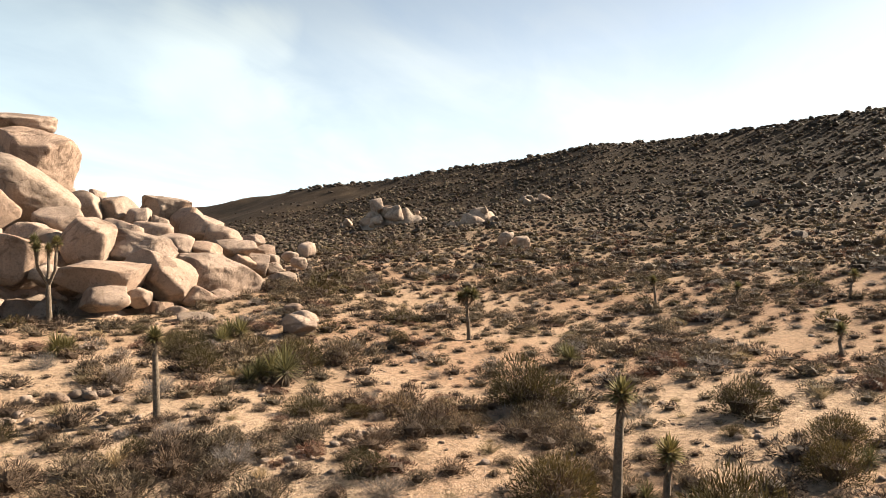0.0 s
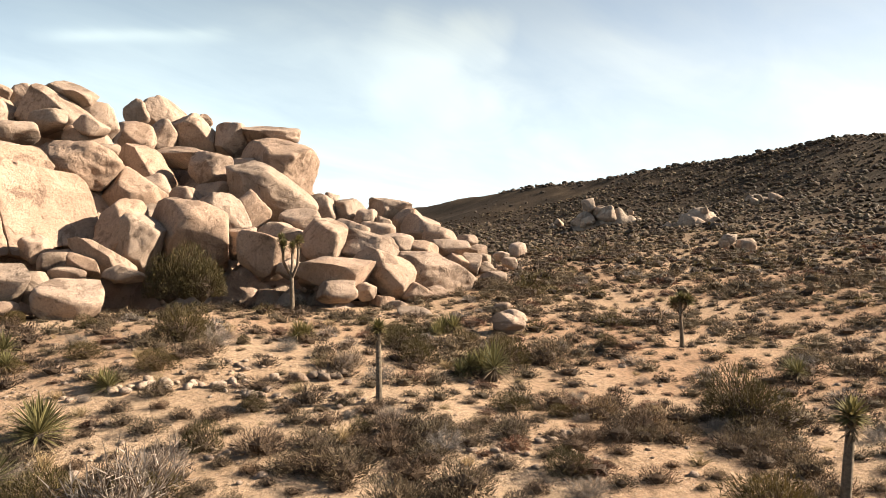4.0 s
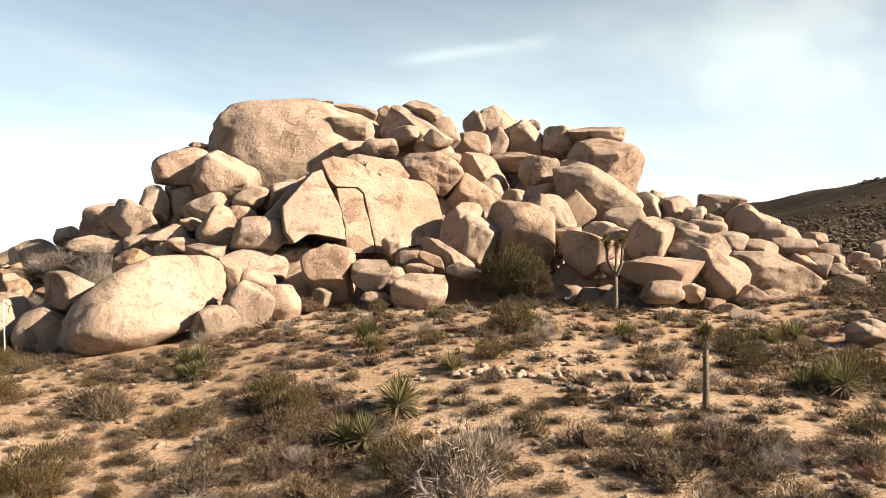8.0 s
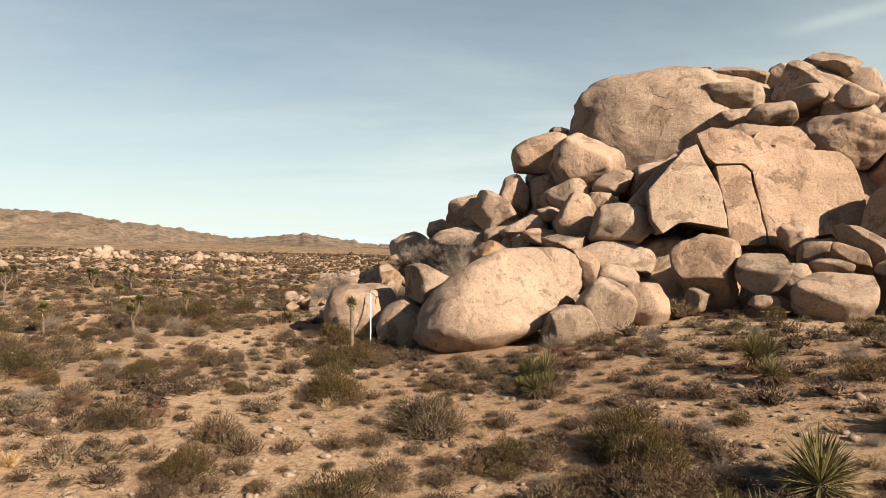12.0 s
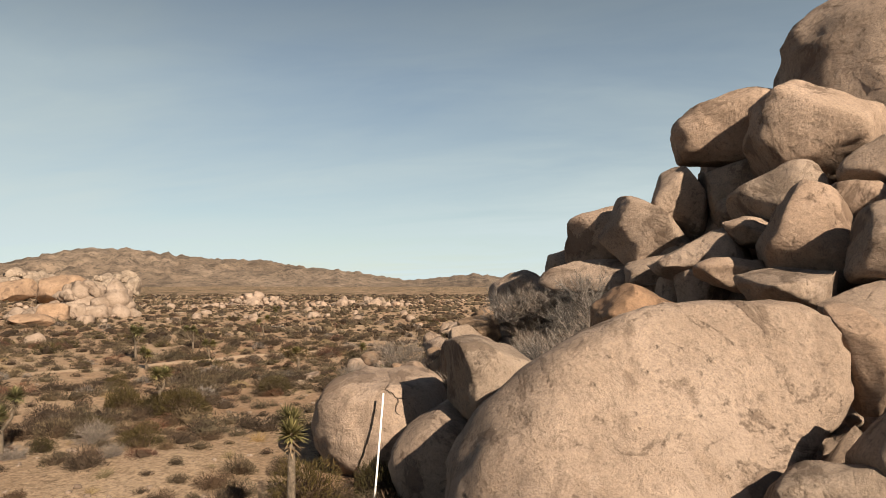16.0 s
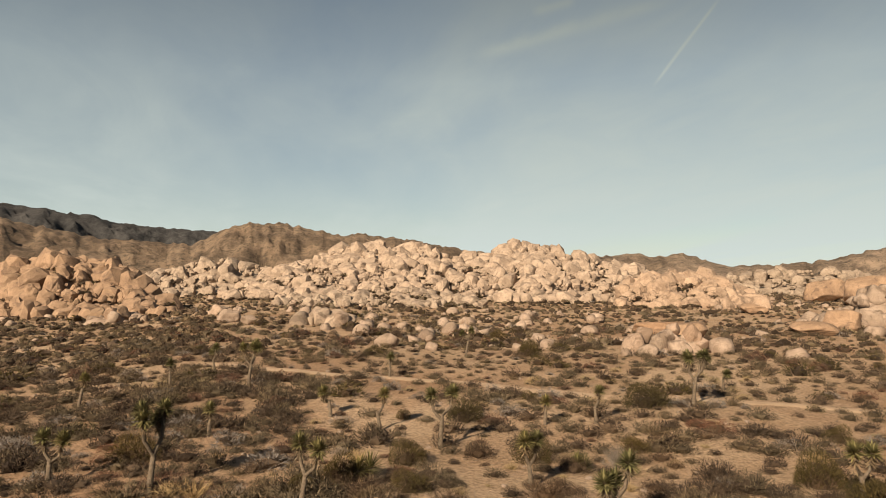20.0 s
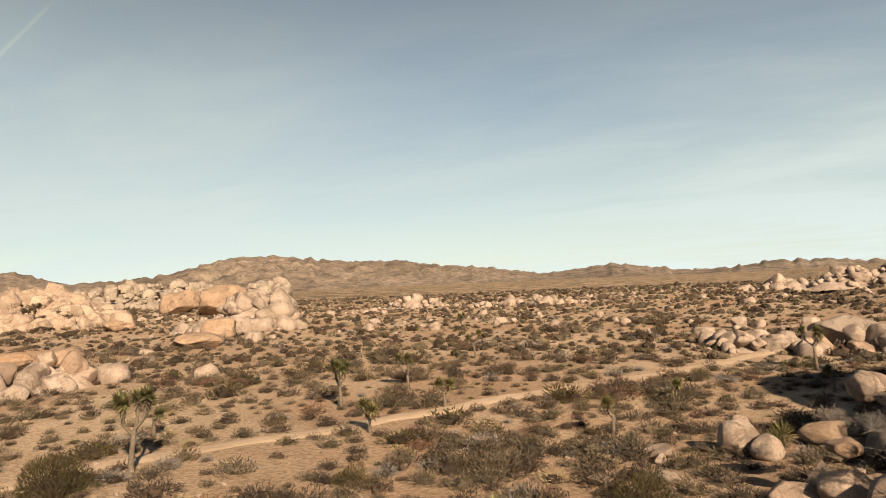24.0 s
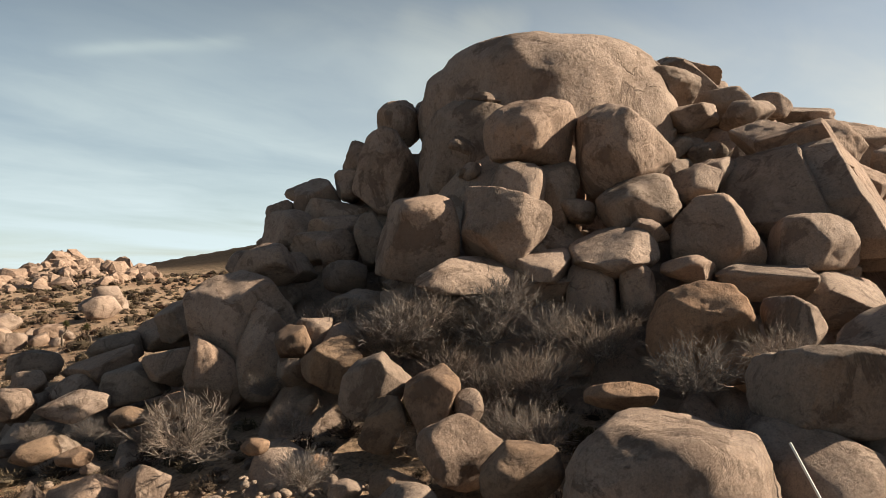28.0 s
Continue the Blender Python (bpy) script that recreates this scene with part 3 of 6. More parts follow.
boulder((-2.55, 24.90, 1.68), (1.34, 1.20, 1.09), 1, -30, 2.4, 6, flats=2)
boulder((-1.42, 40.74, 6.23), (0.95, 0.78, 0.62), -1, -0, 2.5, 12)
boulder((1.70, 33.81, 6.92), (1.47, 1.28, 1.08), -6, 12, 2.9, 13)
boulder((0.18, 35.82, 6.72), (1.24, 1.23, 1.21), -4, -20, 2.6, 14, flats=3)
boulder((0.49, 33.94, 5.56), (2.10, 1.01, 0.65), -4, -6, 2.8, 15)
boulder((4.37, 33.98, 9.98), (1.55, 1.05, 1.30), -9, -18, 2.7, 16, flats=3)
boulder((5.73, 36.62, 12.16), (0.66, 0.43, 0.20), -10, -0, 2.6, 17)
boulder((6.35, 31.73, 9.45), (1.70, 1.30, 1.50), -12, 8, 3.2, 18)
boulder((2.70, 33.81, 7.89), (0.86, 0.98, 1.09), -7, 25, 2.6, 19)
boulder((4.45, 33.96, 8.24), (1.12, 1.23, 1.87), -9, 14, 3.0, 20)
boulder((5.10, 30.74, 7.42), (1.12, 1.02, 0.93), -11, -25, 3.2, 21)
boulder((5.25, 28.38, 6.24), (1.06, 1.18, 1.30), -12, 28, 3.0, 22)
boulder((6.69, 26.08, 6.13), (1.17, 1.03, 0.88), -14, -5, 2.5, 23)
boulder((6.28, 25.54, 4.61), (1.61, 1.15, 0.80), -14, -3, 3.0, 24)
boulder((3.64, 28.72, 5.61), (0.90, 0.64, 0.39), -9, -0, 3.0, 25)
boulder((3.08, 30.76, 5.94), (1.40, 1.12, 0.72), -8, -15, 2.8, 26)
boulder((7.26, 29.51, 8.34), (0.96, 0.75, 0.54), -14, -30, 3.2, 27)
boulder((6.48, 28.94, 7.32), (0.78, 0.62, 0.47), -13, -0, 3.0, 28)
boulder((11.57, 37.25, 11.74), (5.58, 4.83, 4.07), -17, -0, 2.5, 29, flats=0, grow=1.0, sub=5, label="great weathered granite dome crowning the pile")
boulder((15.25, 36.97, 14.01), (3.84, 2.83, 1.82), -21, 16, 2.3, 30, flats=0, grow=1.0, sub=5, label="great weathered granite dome crowning the pile")
boulder((9.46, 26.62, 4.61), (1.38, 1.15, 0.92), -18, -0, 3.0, 35)
boulder((9.37, 22.66, 4.10), (1.17, 1.28, 1.40), -20, -2, 3.2, 36)
boulder((10.99, 20.95, 4.14), (0.90, 0.81, 0.71), -24, -0, 3.6, 37)
boulder((11.91, 20.66, 3.92), (0.66, 0.66, 0.66), -25, -20, 2.8, 38)
boulder((12.59, 19.15, 3.37), (1.17, 1.01, 0.85), -27, -4, 2.7, 39)
boulder((10.47, 19.88, 3.19), (0.47, 0.36, 0.24), -24, -0, 2.4, 40)
boulder((8.84, 21.95, 3.17), (0.46, 0.46, 0.46), -20, -0, 2.4, 41)
boulder((13.51, 22.04, 5.03), (0.73, 0.63, 0.52), -27, -30, 3.2, 42)
boulder((15.16, 21.11, 5.13), (1.46, 0.98, 0.50), -30, 28, 3.6, 43)
boulder((14.10, 20.68, 4.81), (0.71, 0.54, 0.37), -28, 20, 3.6, 44)
boulder((17.19, 22.93, 6.49), (1.03, 1.26, 1.50), -31, 14, 3.6, 45)
boulder((17.39, 22.25, 6.08), (1.23, 1.31, 1.39), -32, 20, 3.2, 46)
boulder((20.29, 21.54, 5.97), (2.36, 2.11, 1.86), -36, 28, 2.6, 47)
boulder((19.84, 26.57, 8.55), (1.74, 1.57, 1.39), -31, 20, 2.8, 48)
boulder((17.95, 27.37, 10.18), (1.91, 1.48, 1.04), -29, 22, 2.8, 49)
boulder((14.24, 26.13, 10.29), (1.23, 0.89, 0.55), -25, -0, 2.5, 50)
boulder((14.21, 32.98, 13.30), (1.67, 1.21, 0.74), -21, 6, 2.8, 51)
boulder((13.86, 31.48, 11.84), (1.08, 0.81, 0.54), -22, -5, 2.8, 52)
boulder((15.15, 29.61, 11.84), (1.02, 0.81, 0.60), -24, -5, 2.6, 53)
boulder((19.11, 32.52, 13.39), (3.11, 1.41, 1.20), -27, 30, 3.0, 54)
boulder((18.24, 34.82, 14.77), (1.20, 1.00, 0.80), -25, 25, 3.0, 141)
boulder((19.59, 30.55, 12.12), (1.32, 1.13, 0.94), -29, 30, 3.0, 142)
boulder((15.98, 35.40, 15.23), (1.51, 0.97, 0.44), -22, 14, 2.8, 55)
boulder((14.32, 38.61, 16.20), (1.03, 0.66, 0.29), -19, 10, 2.8, 56)
boulder((21.45, 33.14, 13.90), (1.29, 1.21, 1.13), -29, 20, 2.6, 57)
boulder((27.10, 37.85, 16.07), (0.78, 0.78, 0.78), -32, -10, 2.8, 58)
boulder((30.00, 38.74, 16.33), (1.57, 1.40, 1.24), -34, 15, 2.8, 59)
boulder((25.02, 34.47, 13.59), (1.19, 1.09, 0.98), -32, 20, 3.2, 60)
boulder((27.63, 35.18, 14.00), (0.79, 0.97, 1.15), -34, -0, 3.0, 61)
boulder((30.08, 34.82, 14.53), (1.61, 1.43, 1.26), -36, 5, 3.0, 62)
boulder((32.57, 37.30, 16.26), (0.62, 0.55, 0.48), -37, -0, 2.8, 63)
boulder((31.77, 32.96, 14.15), (1.24, 1.21, 1.19), -39, 8, 2.8, 64)
boulder((33.42, 30.54, 14.52), (1.98, 1.34, 0.69), -42, -0, 3.0, 65, flats=3, label="flat granite capstone balanced on a boulder")
boulder((32.00, 28.18, 11.37), (2.49, 2.37, 2.17), -42, 8, 2.7, 66)
boulder((27.53, 23.96, 9.03), (2.71, 1.90, 1.62), -41, 25, 2.7, 67)
boulder((26.21, 27.66, 10.57), (1.41, 1.30, 1.18), -37, 12, 3.2, 68)
boulder((27.63, 31.43, 12.07), (2.69, 1.70, 0.70), -36, 8, 2.8, 69)
boulder((23.96, 31.44, 11.00), (1.80, 1.50, 1.20), -33, 30, 2.8, 70)
boulder((22.91, 28.73, 9.33), (1.13, 1.03, 0.94), -33, 25, 2.8, 71)
boulder((23.50, 26.58, 8.73), (0.91, 0.80, 0.69), -35, 10, 2.8, 72)
boulder((22.48, 22.36, 7.17), (1.48, 1.48, 1.48), -38, 28, 2.6, 73)
boulder((24.50, 22.25, 7.57), (1.01, 1.18, 1.35), -40, 20, 2.6, 74)
boulder((26.57, 20.17, 7.32), (1.09, 0.91, 0.73), -44, 5, 2.6, 75)
boulder((21.63, 17.47, 5.28), (1.31, 1.19, 1.08), -41, 5, 2.6, 76)
boulder((24.67, 19.99, 6.73), (1.06, 0.75, 0.45), -42, -0, 2.6, 77)
boulder((25.41, 17.06, 6.17), (1.18, 1.14, 1.09), -46, 8, 2.9, 78)
boulder((24.53, 18.70, 6.16), (0.78, 0.70, 0.62), -43, -0, 2.6, 79)
boulder((27.58, 15.73, 5.71), (1.66, 1.24, 0.82), -49, 14, 2.6, 80)
boulder((22.77, 13.41, 4.36), (1.87, 1.29, 0.72), -47, 4, 2.5, 81)
boulder((21.63, 12.68, 3.58), (0.85, 0.69, 0.54), -47, -15, 2.9, 82)
boulder((25.70, 12.91, 4.28), (1.93, 1.46, 0.99), -51, 26, 2.5, 83)
boulder((29.77, 12.91, 4.34), (2.18, 1.57, 0.96), -55, 22, 2.6, 84)
boulder((23.43, 12.48, 3.51), (0.53, 0.47, 0.42), -49, -0, 2.8, 85)
boulder((26.27, 11.46, 3.38), (0.75, 0.60, 0.45), -53, 12, 2.6, 86)
boulder((28.16, 11.55, 3.28), (0.61, 0.51, 0.41), -55, 20, 2.5, 87)
boulder((24.39, 11.38, 2.82), (0.65, 0.45, 0.26), -51, -0, 2.6, 88)
boulder((23.66, 9.50, 2.43), (0.85, 0.63, 0.41), -53, 14, 2.6, 89)
boulder((24.94, 5.34, 2.29), (0.72, 0.61, 0.50), -61, -0, 2.4, 90)
boulder((26.67, 6.65, 2.79), (0.42, 0.33, 0.23), -60, -0, 2.4, 91)
boulder((37.46, 22.06, 8.70), (1.55, 1.16, 0.77), -51, 14, 2.6, 92)
boulder((33.59, 22.75, 8.42), (1.13, 1.00, 0.87), -48, 8, 3.0, 93)
boulder((36.25, 18.52, 7.11), (1.25, 1.07, 0.89), -54, 20, 2.8, 94)
boulder((34.26, 24.88, 9.52), (0.47, 0.43, 0.39), -46, -0, 3.0, 95)
boulder((31.86, 23.83, 8.49), (1.13, 1.04, 0.94), -45, 20, 2.8, 96)
boulder((37.20, 20.50, 7.77), (0.94, 0.94, 0.94), -52, 10, 2.8, 97)
boulder((35.89, 16.78, 6.53), (1.03, 0.86, 0.69), -55, 20, 2.8, 98)
boulder((35.04, 15.21, 5.82), (1.15, 0.87, 0.59), -56, 10, 2.8, 99)
boulder((36.01, 14.45, 4.84), (1.14, 0.90, 0.65), -57, 10, 2.8, 100)
boulder((13.41, 28.32, 10.31), (1.51, 1.14, 0.77), -23, 6, 3.4, 110)
boulder((19.96, 24.81, 7.02), (1.01, 1.01, 1.01), -33, 15, 2.8, 112)
boulder((21.46, 24.64, 7.58), (1.20, 1.02, 0.85), -35, 20, 2.8, 113)
boulder((29.49, 28.56, 11.48), (0.80, 0.70, 0.60), -40, -0, 2.6, 114)
boulder((25.87, 27.07, 9.36), (1.13, 0.94, 0.75), -37, 10, 2.8, 115)
boulder((21.96, 19.92, 5.97), (0.77, 0.77, 0.77), -39, -0, 2.6, 116)
boulder((29.62, 18.92, 6.77), (1.00, 0.83, 0.67), -48, 10, 2.8, 117)
boulder((31.49, 18.45, 6.80), (1.01, 0.81, 0.61), -50, 10, 2.8, 118)
boulder((31.43, 16.43, 6.09), (1.13, 0.84, 0.55), -52, 10, 2.8, 119)
boulder((32.21, 15.54, 5.78), (0.96, 0.72, 0.48), -54, 14, 2.8, 120)
boulder((33.46, 21.00, 7.84), (0.73, 0.67, 0.62), -49, -0, 2.8, 121)
boulder((34.08, 20.19, 7.47), (0.61, 0.58, 0.54), -50, -0, 2.8, 122)
boulder((34.87, 14.74, 5.00), (0.97, 0.73, 0.49), -56, 10, 2.8, 123)
boulder((36.62, 13.65, 4.53), (0.65, 0.52, 0.39), -59, -0, 2.6, 124)
boulder((36.19, 12.76, 3.92), (0.79, 0.60, 0.41), -59, -0, 2.6, 125)
boulder((42.81, 15.22, 4.86), (0.54, 0.47, 0.40), -61, -0, 2.6, 126)
boulder((40.39, 16.68, 5.73), (0.72, 0.58, 0.43), -58, -0, 2.6, 127)
boulder((42.60, 18.86, 6.54), (0.77, 0.61, 0.46), -57, -0, 2.6, 128)
boulder((44.90, 17.13, 5.41), (0.57, 0.46, 0.34), -60, -0, 2.6, 129)
boulder((32.38, 12.61, 3.95), (0.75, 0.60, 0.45), -57, 10, 2.6, 130)
boulder((24.32, 12.10, 2.99), (0.58, 0.45, 0.32), -50, -0, 2.6, 131)
boulder((23.17, 15.24, 4.79), (0.99, 0.70, 0.42), -45, -0, 2.6, 132)
boulder((21.87, 15.86, 4.64), (0.70, 0.59, 0.48), -43, -0, 2.6, 133)
boulder((13.09, 22.85, 5.55), (0.59, 0.59, 0.59), -25, -10, 3.0, 134)
boulder((13.26, 20.59, 4.41), (0.70, 0.52, 0.34), -27, -0, 3.0, 135)
boulder((15.32, 19.66, 4.43), (0.84, 0.59, 0.34), -31, 10, 3.0, 136)
boulder((5.90, 22.90, 3.84), (0.80, 0.67, 0.53), -14, -0, 2.8, 137)
boulder((4.62, 23.04, 4.11), (0.53, 0.66, 0.79), -12, -0, 3.0, 138)
boulder((1.98, 32.53, 5.79), (1.12, 0.78, 0.45), -6, -10, 3.0, 139)
boulder((4.31, 30.17, 6.74), (0.78, 0.58, 0.37), -10, 10, 3.2, 140)
# the pile from its shaded side
boulder((-3.59, 39.52, 3.75), (1.58, 1.26, 1.99), -38, -28, 2.5, 201, sub=5)
boulder((-4.64, 39.44, 3.25), (0.71, 0.64, 1.03), -36, -25, 2.5, 202, sub=5)
boulder((-4.23, 35.16, 3.53), (0.77, 0.77, 0.77), -45, -20, 2.6, 203, sub=5, grow=1.02, mat=ROCK_RED)
boulder((-4.38, 33.68, 3.19), (0.86, 0.80, 0.73), -48, -30, 2.7, 204, sub=5, grow=1.02)
boulder((-4.23, 32.13, 3.09), (0.61, 0.68, 0.76), -53, 8, 2.6, 205, sub=5, grow=1.02, mat=ROCK_RED)
boulder((-5.07, 32.79, 2.63), (0.43, 0.35, 0.68), -49, 30, 3.0, 206, sub=5, grow=1.02, mat=ROCK_RED)
boulder((-5.32, 30.59, 2.37), (0.84, 0.78, 0.73), -55, -10, 2.9, 207, sub=5, grow=1.02)
boulder((-6.53, 31.24, 1.96), (0.53, 0.40, 0.27), -50, -0, 2.5, 208, sub=5, grow=1.02, mat=ROCK_RED)
boulder((-5.67, 29.04, 2.30), (0.76, 0.66, 0.56), -60, -25, 2.5, 209, sub=5, grow=1.02, mat=ROCK_RED)
boulder((-4.05, 31.22, 2.96), (0.31, 0.34, 0.37), -56, -10, 2.6, 210, sub=5, grow=1.02)
boulder((-2.66, 28.30, 3.20), (0.77, 0.53, 0.30), -68, -0, 2.8, 211, sub=5, grow=1.02, mat=ROCK_RED)
boulder((1.39, 27.67, 4.23), (1.35, 1.27, 1.20), -74, 20, 2.8, 212, sub=5, grow=1.02, mat=ROCK_RED)
boulder((-1.71, 24.65, 3.34), (1.34, 1.17, 1.01), -82, -8, 3.0, 213, sub=5, grow=1.02)
boulder((2.10, 25.86, 4.35), (0.76, 0.69, 0.62), -80, 30, 3.6, 216, sub=5, grow=1.02)
boulder((4.39, 26.94, 5.21), (1.18, 0.83, 0.47), -78, 4, 3.0, 217, sub=5)
boulder((2.47, 31.25, 5.02), (0.80, 0.85, 0.91), -66, -0, 3.4, 221, sub=5)
boulder((2.08, 32.61, 5.30), (0.93, 0.81, 0.68), -62, -0, 2.6, 222, sub=5)
boulder((1.78, 34.02, 5.42), (0.96, 0.79, 0.61), -58, -0, 2.6, 223, sub=5)
boulder((1.18, 36.20, 5.47), (1.45, 1.00, 0.54), -53, -5, 2.6, 224, sub=5)
boulder((2.96, 30.06, 5.07), (0.49, 0.61, 0.74), -69, -10, 2.8, 225, sub=5)
boulder((0.19, 41.91, 6.09), (1.11, 0.84, 0.57), -41, -0, 2.5, 226, grow=1.01)
boulder((2.05, 41.05, 6.75), (0.84, 0.79, 0.74), -45, -0, 2.5, 227, grow=1.01)
boulder((1.08, 39.86, 5.72), (0.69, 0.59, 0.50), -46, -0, 2.5, 228)
boulder((3.05, 44.85, 7.35), (1.12, 1.15, 1.15), -41, 10, 2.6, 229, grow=1.01)
boulder((3.49, 42.45, 7.47), (1.47, 1.08, 0.68), -45, -10, 2.6, 230, grow=1.01)
boulder((4.79, 44.03, 8.42), (1.46, 1.03, 0.61), -45, -0, 2.6, 231, grow=1.01)
boulder((6.27, 41.98, 9.91), (1.50, 1.62, 1.78), -49, 20, 2.8, 232, grow=1.01)
boulder((8.10, 42.81, 12.41), (1.09, 1.09, 1.09), -50, -0, 2.7, 233, grow=1.01)
boulder((8.79, 41.85, 12.81), (0.57, 0.80, 1.04), -52, 15, 2.7, 234, grow=1.01)
boulder((5.36, 37.32, 9.57), (1.95, 1.30, 2.90), -56, 12, 2.2, 235, flats=4, grow=1.01)
boulder((4.94, 35.41, 7.71), (1.21, 0.97, 1.11), -59, 35, 2.8, 236)
boulder((6.87, 34.45, 8.54), (0.95, 0.76, 2.42), -63, -4, 2.8, 237)
boulder((5.96, 44.10, 9.60), (0.75, 0.75, 0.75), -46, -0, 2.6, 246, grow=1.01)
boulder((6.23, 47.11, 9.63), (1.07, 0.80, 0.53), -43, -0, 2.6, 247, grow=1.01)
boulder((14.46, 81.68, 3.17), (1.75, 1.41, 1.07), -28, -0, 2.3, 249)
boulder((-2.29, 45.34, 3.92), (1.21, 0.91, 0.61), -32, -20, 2.6, 250)
boulder((-5.90, 43.52, 3.17), (1.10, 0.76, 0.42), -27, -20, 2.6, 251, sub=5)
boulder((-7.11, 45.17, 2.91), (0.42, 0.38, 0.34), -23, -0, 2.5, 252, sub=5)
boulder((-4.26, 36.54, 4.11), (0.44, 0.48, 0.52), -42, -10, 3.0, 260, sub=5, grow=1.02, mat=ROCK_RED)
boulder((-3.36, 36.65, 4.31), (0.54, 0.46, 0.38), -43, -0, 3.2, 261, sub=5)
boulder((-2.95, 36.10, 4.13), (0.61, 0.50, 0.38), -45, -10, 3.4, 262, sub=5)
boulder((-2.26, 36.01, 4.21), (0.55, 0.43, 0.32), -47, -0, 3.4, 263, sub=5)
boulder((-4.41, 36.42, 3.41), (0.44, 0.51, 0.58), -42, -30, 2.8, 264, sub=5, grow=1.02)
boulder((-5.16, 40.82, 3.40), (0.73, 0.61, 0.49), -32, -0, 2.6, 265, sub=5)
boulder((-5.74, 41.62, 2.95), (0.97, 0.73, 0.49), -30, -10, 2.6, 266, sub=5)
boulder((-7.54, 41.54, 2.65), (0.90, 0.67, 0.45), -26, -5, 2.6, 267, sub=5, grow=1.02)
boulder((-9.76, 38.66, 2.38), (0.49, 0.36, 0.24), -23, -10, 2.6, 268, sub=5, grow=1.02, mat=ROCK_RED)
boulder((-9.46, 37.57, 2.31), (0.35, 0.28, 0.20), -26, -0, 2.6, 269, sub=5, grow=1.02, mat=ROCK_RED)
boulder((-7.25, 31.89, 1.93), (0.32, 0.26, 0.21), -46, -0, 2.6, 270, sub=5, grow=1.02)
boulder((-6.86, 33.04, 2.19), (0.23, 0.22, 0.20), -43, -0, 2.8, 271, sub=5, grow=1.02, mat=ROCK_RED)
boulder((-7.21, 34.52, 2.43), (0.30, 0.24, 0.18), -39, -0, 2.8, 272, sub=5, grow=1.02, mat=ROCK_RED)
boulder((0.74, 31.12, 3.28), (0.54, 0.46, 0.38), -64, -0, 2.6, 273, sub=5)
boulder((0.75, 26.87, 3.51), (0.73, 0.63, 0.53), -76, -0, 2.6, 274, sub=5, grow=1.02, mat=ROCK_RED)
boulder((-0.41, 37.70, 4.85), (1.07, 0.76, 0.45), -47, -5, 2.6, 280, sub=5)
boulder((-0.14, 35.64, 4.85), (1.10, 0.81, 0.51), -52, -0, 2.6, 281, sub=5)
boulder((0.55, 33.87, 4.73), (1.00, 0.75, 0.50), -57, -0, 2.6, 282, sub=5)
boulder((-1.70, 42.81, 5.30), (1.07, 0.83, 0.58), -36, -20, 2.6, 283, grow=1.01)
boulder((-2.99, 42.90, 4.63), (1.02, 0.79, 0.56), -34, -25, 2.6, 284, sub=5)
boulder((0.76, 44.51, 6.24), (0.98, 0.82, 0.66), -38, -0, 2.6, 285, grow=1.01)
boulder((2.80, 40.03, 6.91), (0.63, 0.79, 0.95), -48, -0, 2.6, 286)
boulder((2.25, 42.47, 6.80), (0.98, 0.82, 0.66), -43, -0, 2.6, 287, grow=1.01)
boulder((3.39, 32.50, 5.77), (0.62, 0.49, 0.36), -64, -0, 2.8, 288, sub=5)
boulder((4.66, 31.61, 6.07), (0.55, 0.46, 0.36), -67, -0, 2.8, 289, sub=5)
boulder((5.06, 45.34, 8.90), (1.13, 1.13, 1.13), -43, 20, 2.8, 290, grow=1.01)
boulder((7.01, 44.33, 10.72), (0.78, 0.84, 0.91), -47, 20, 2.8, 291, grow=1.01)
boulder((4.17, 46.57, 8.46), (0.75, 0.69, 0.63), -41, -0, 2.8, 292, grow=1.01)
boulder((-3.66, 38.43, 3.64), (0.72, 0.65, 1.20), -39, 20, 2.6, 293, sub=5)
boulder((-5.63, 48.23, 3.02), (0.78, 0.63, 0.49), -23, -10, 2.6, 294)
boulder((-8.29, 43.41, 2.62), (0.54, 0.50, 0.46), -22, -0, 2.6, 295, sub=5)
boulder((-3.90, 45.86, 3.49), (0.87, 0.68, 0.49), -29, -10, 2.6, 296)
boulder((-6.45, 43.44, 2.77), (0.66, 0.54, 0.41), -26, -10, 2.6, 297, sub=5)
boulder((-7.19, 39.38, 2.51), (0.50, 0.39, 0.28), -30, -0, 2.8, 298, sub=5, grow=1.02, mat=ROCK_RED)
boulder((-6.14, 38.80, 2.65), (0.58, 0.47, 0.36), -33, -10, 2.8, 299, sub=5, grow=1.02, mat=ROCK_RED)
boulder((19.92, 33.40, 15.32), (1.60, 1.12, 0.64), -73, 22, 3.2, 300)
boulder((17.73, 31.37, 13.04), (1.34, 0.93, 0.53), -75, -10, 3.0, 301)
boulder((19.16, 29.44, 12.81), (0.88, 0.71, 0.53), -79, 5, 2.8, 302)
boulder((10.30, 31.47, 8.69), (0.66, 0.82, 0.98), -71, 10, 3.2, 303)
boulder((9.02, 29.83, 8.46), (1.21, 0.91, 0.61), -74, -30, 3.4, 304)
boulder((5.22, 33.38, 6.41), (0.68, 0.63, 0.58), -64, -0, 3.0, 305)
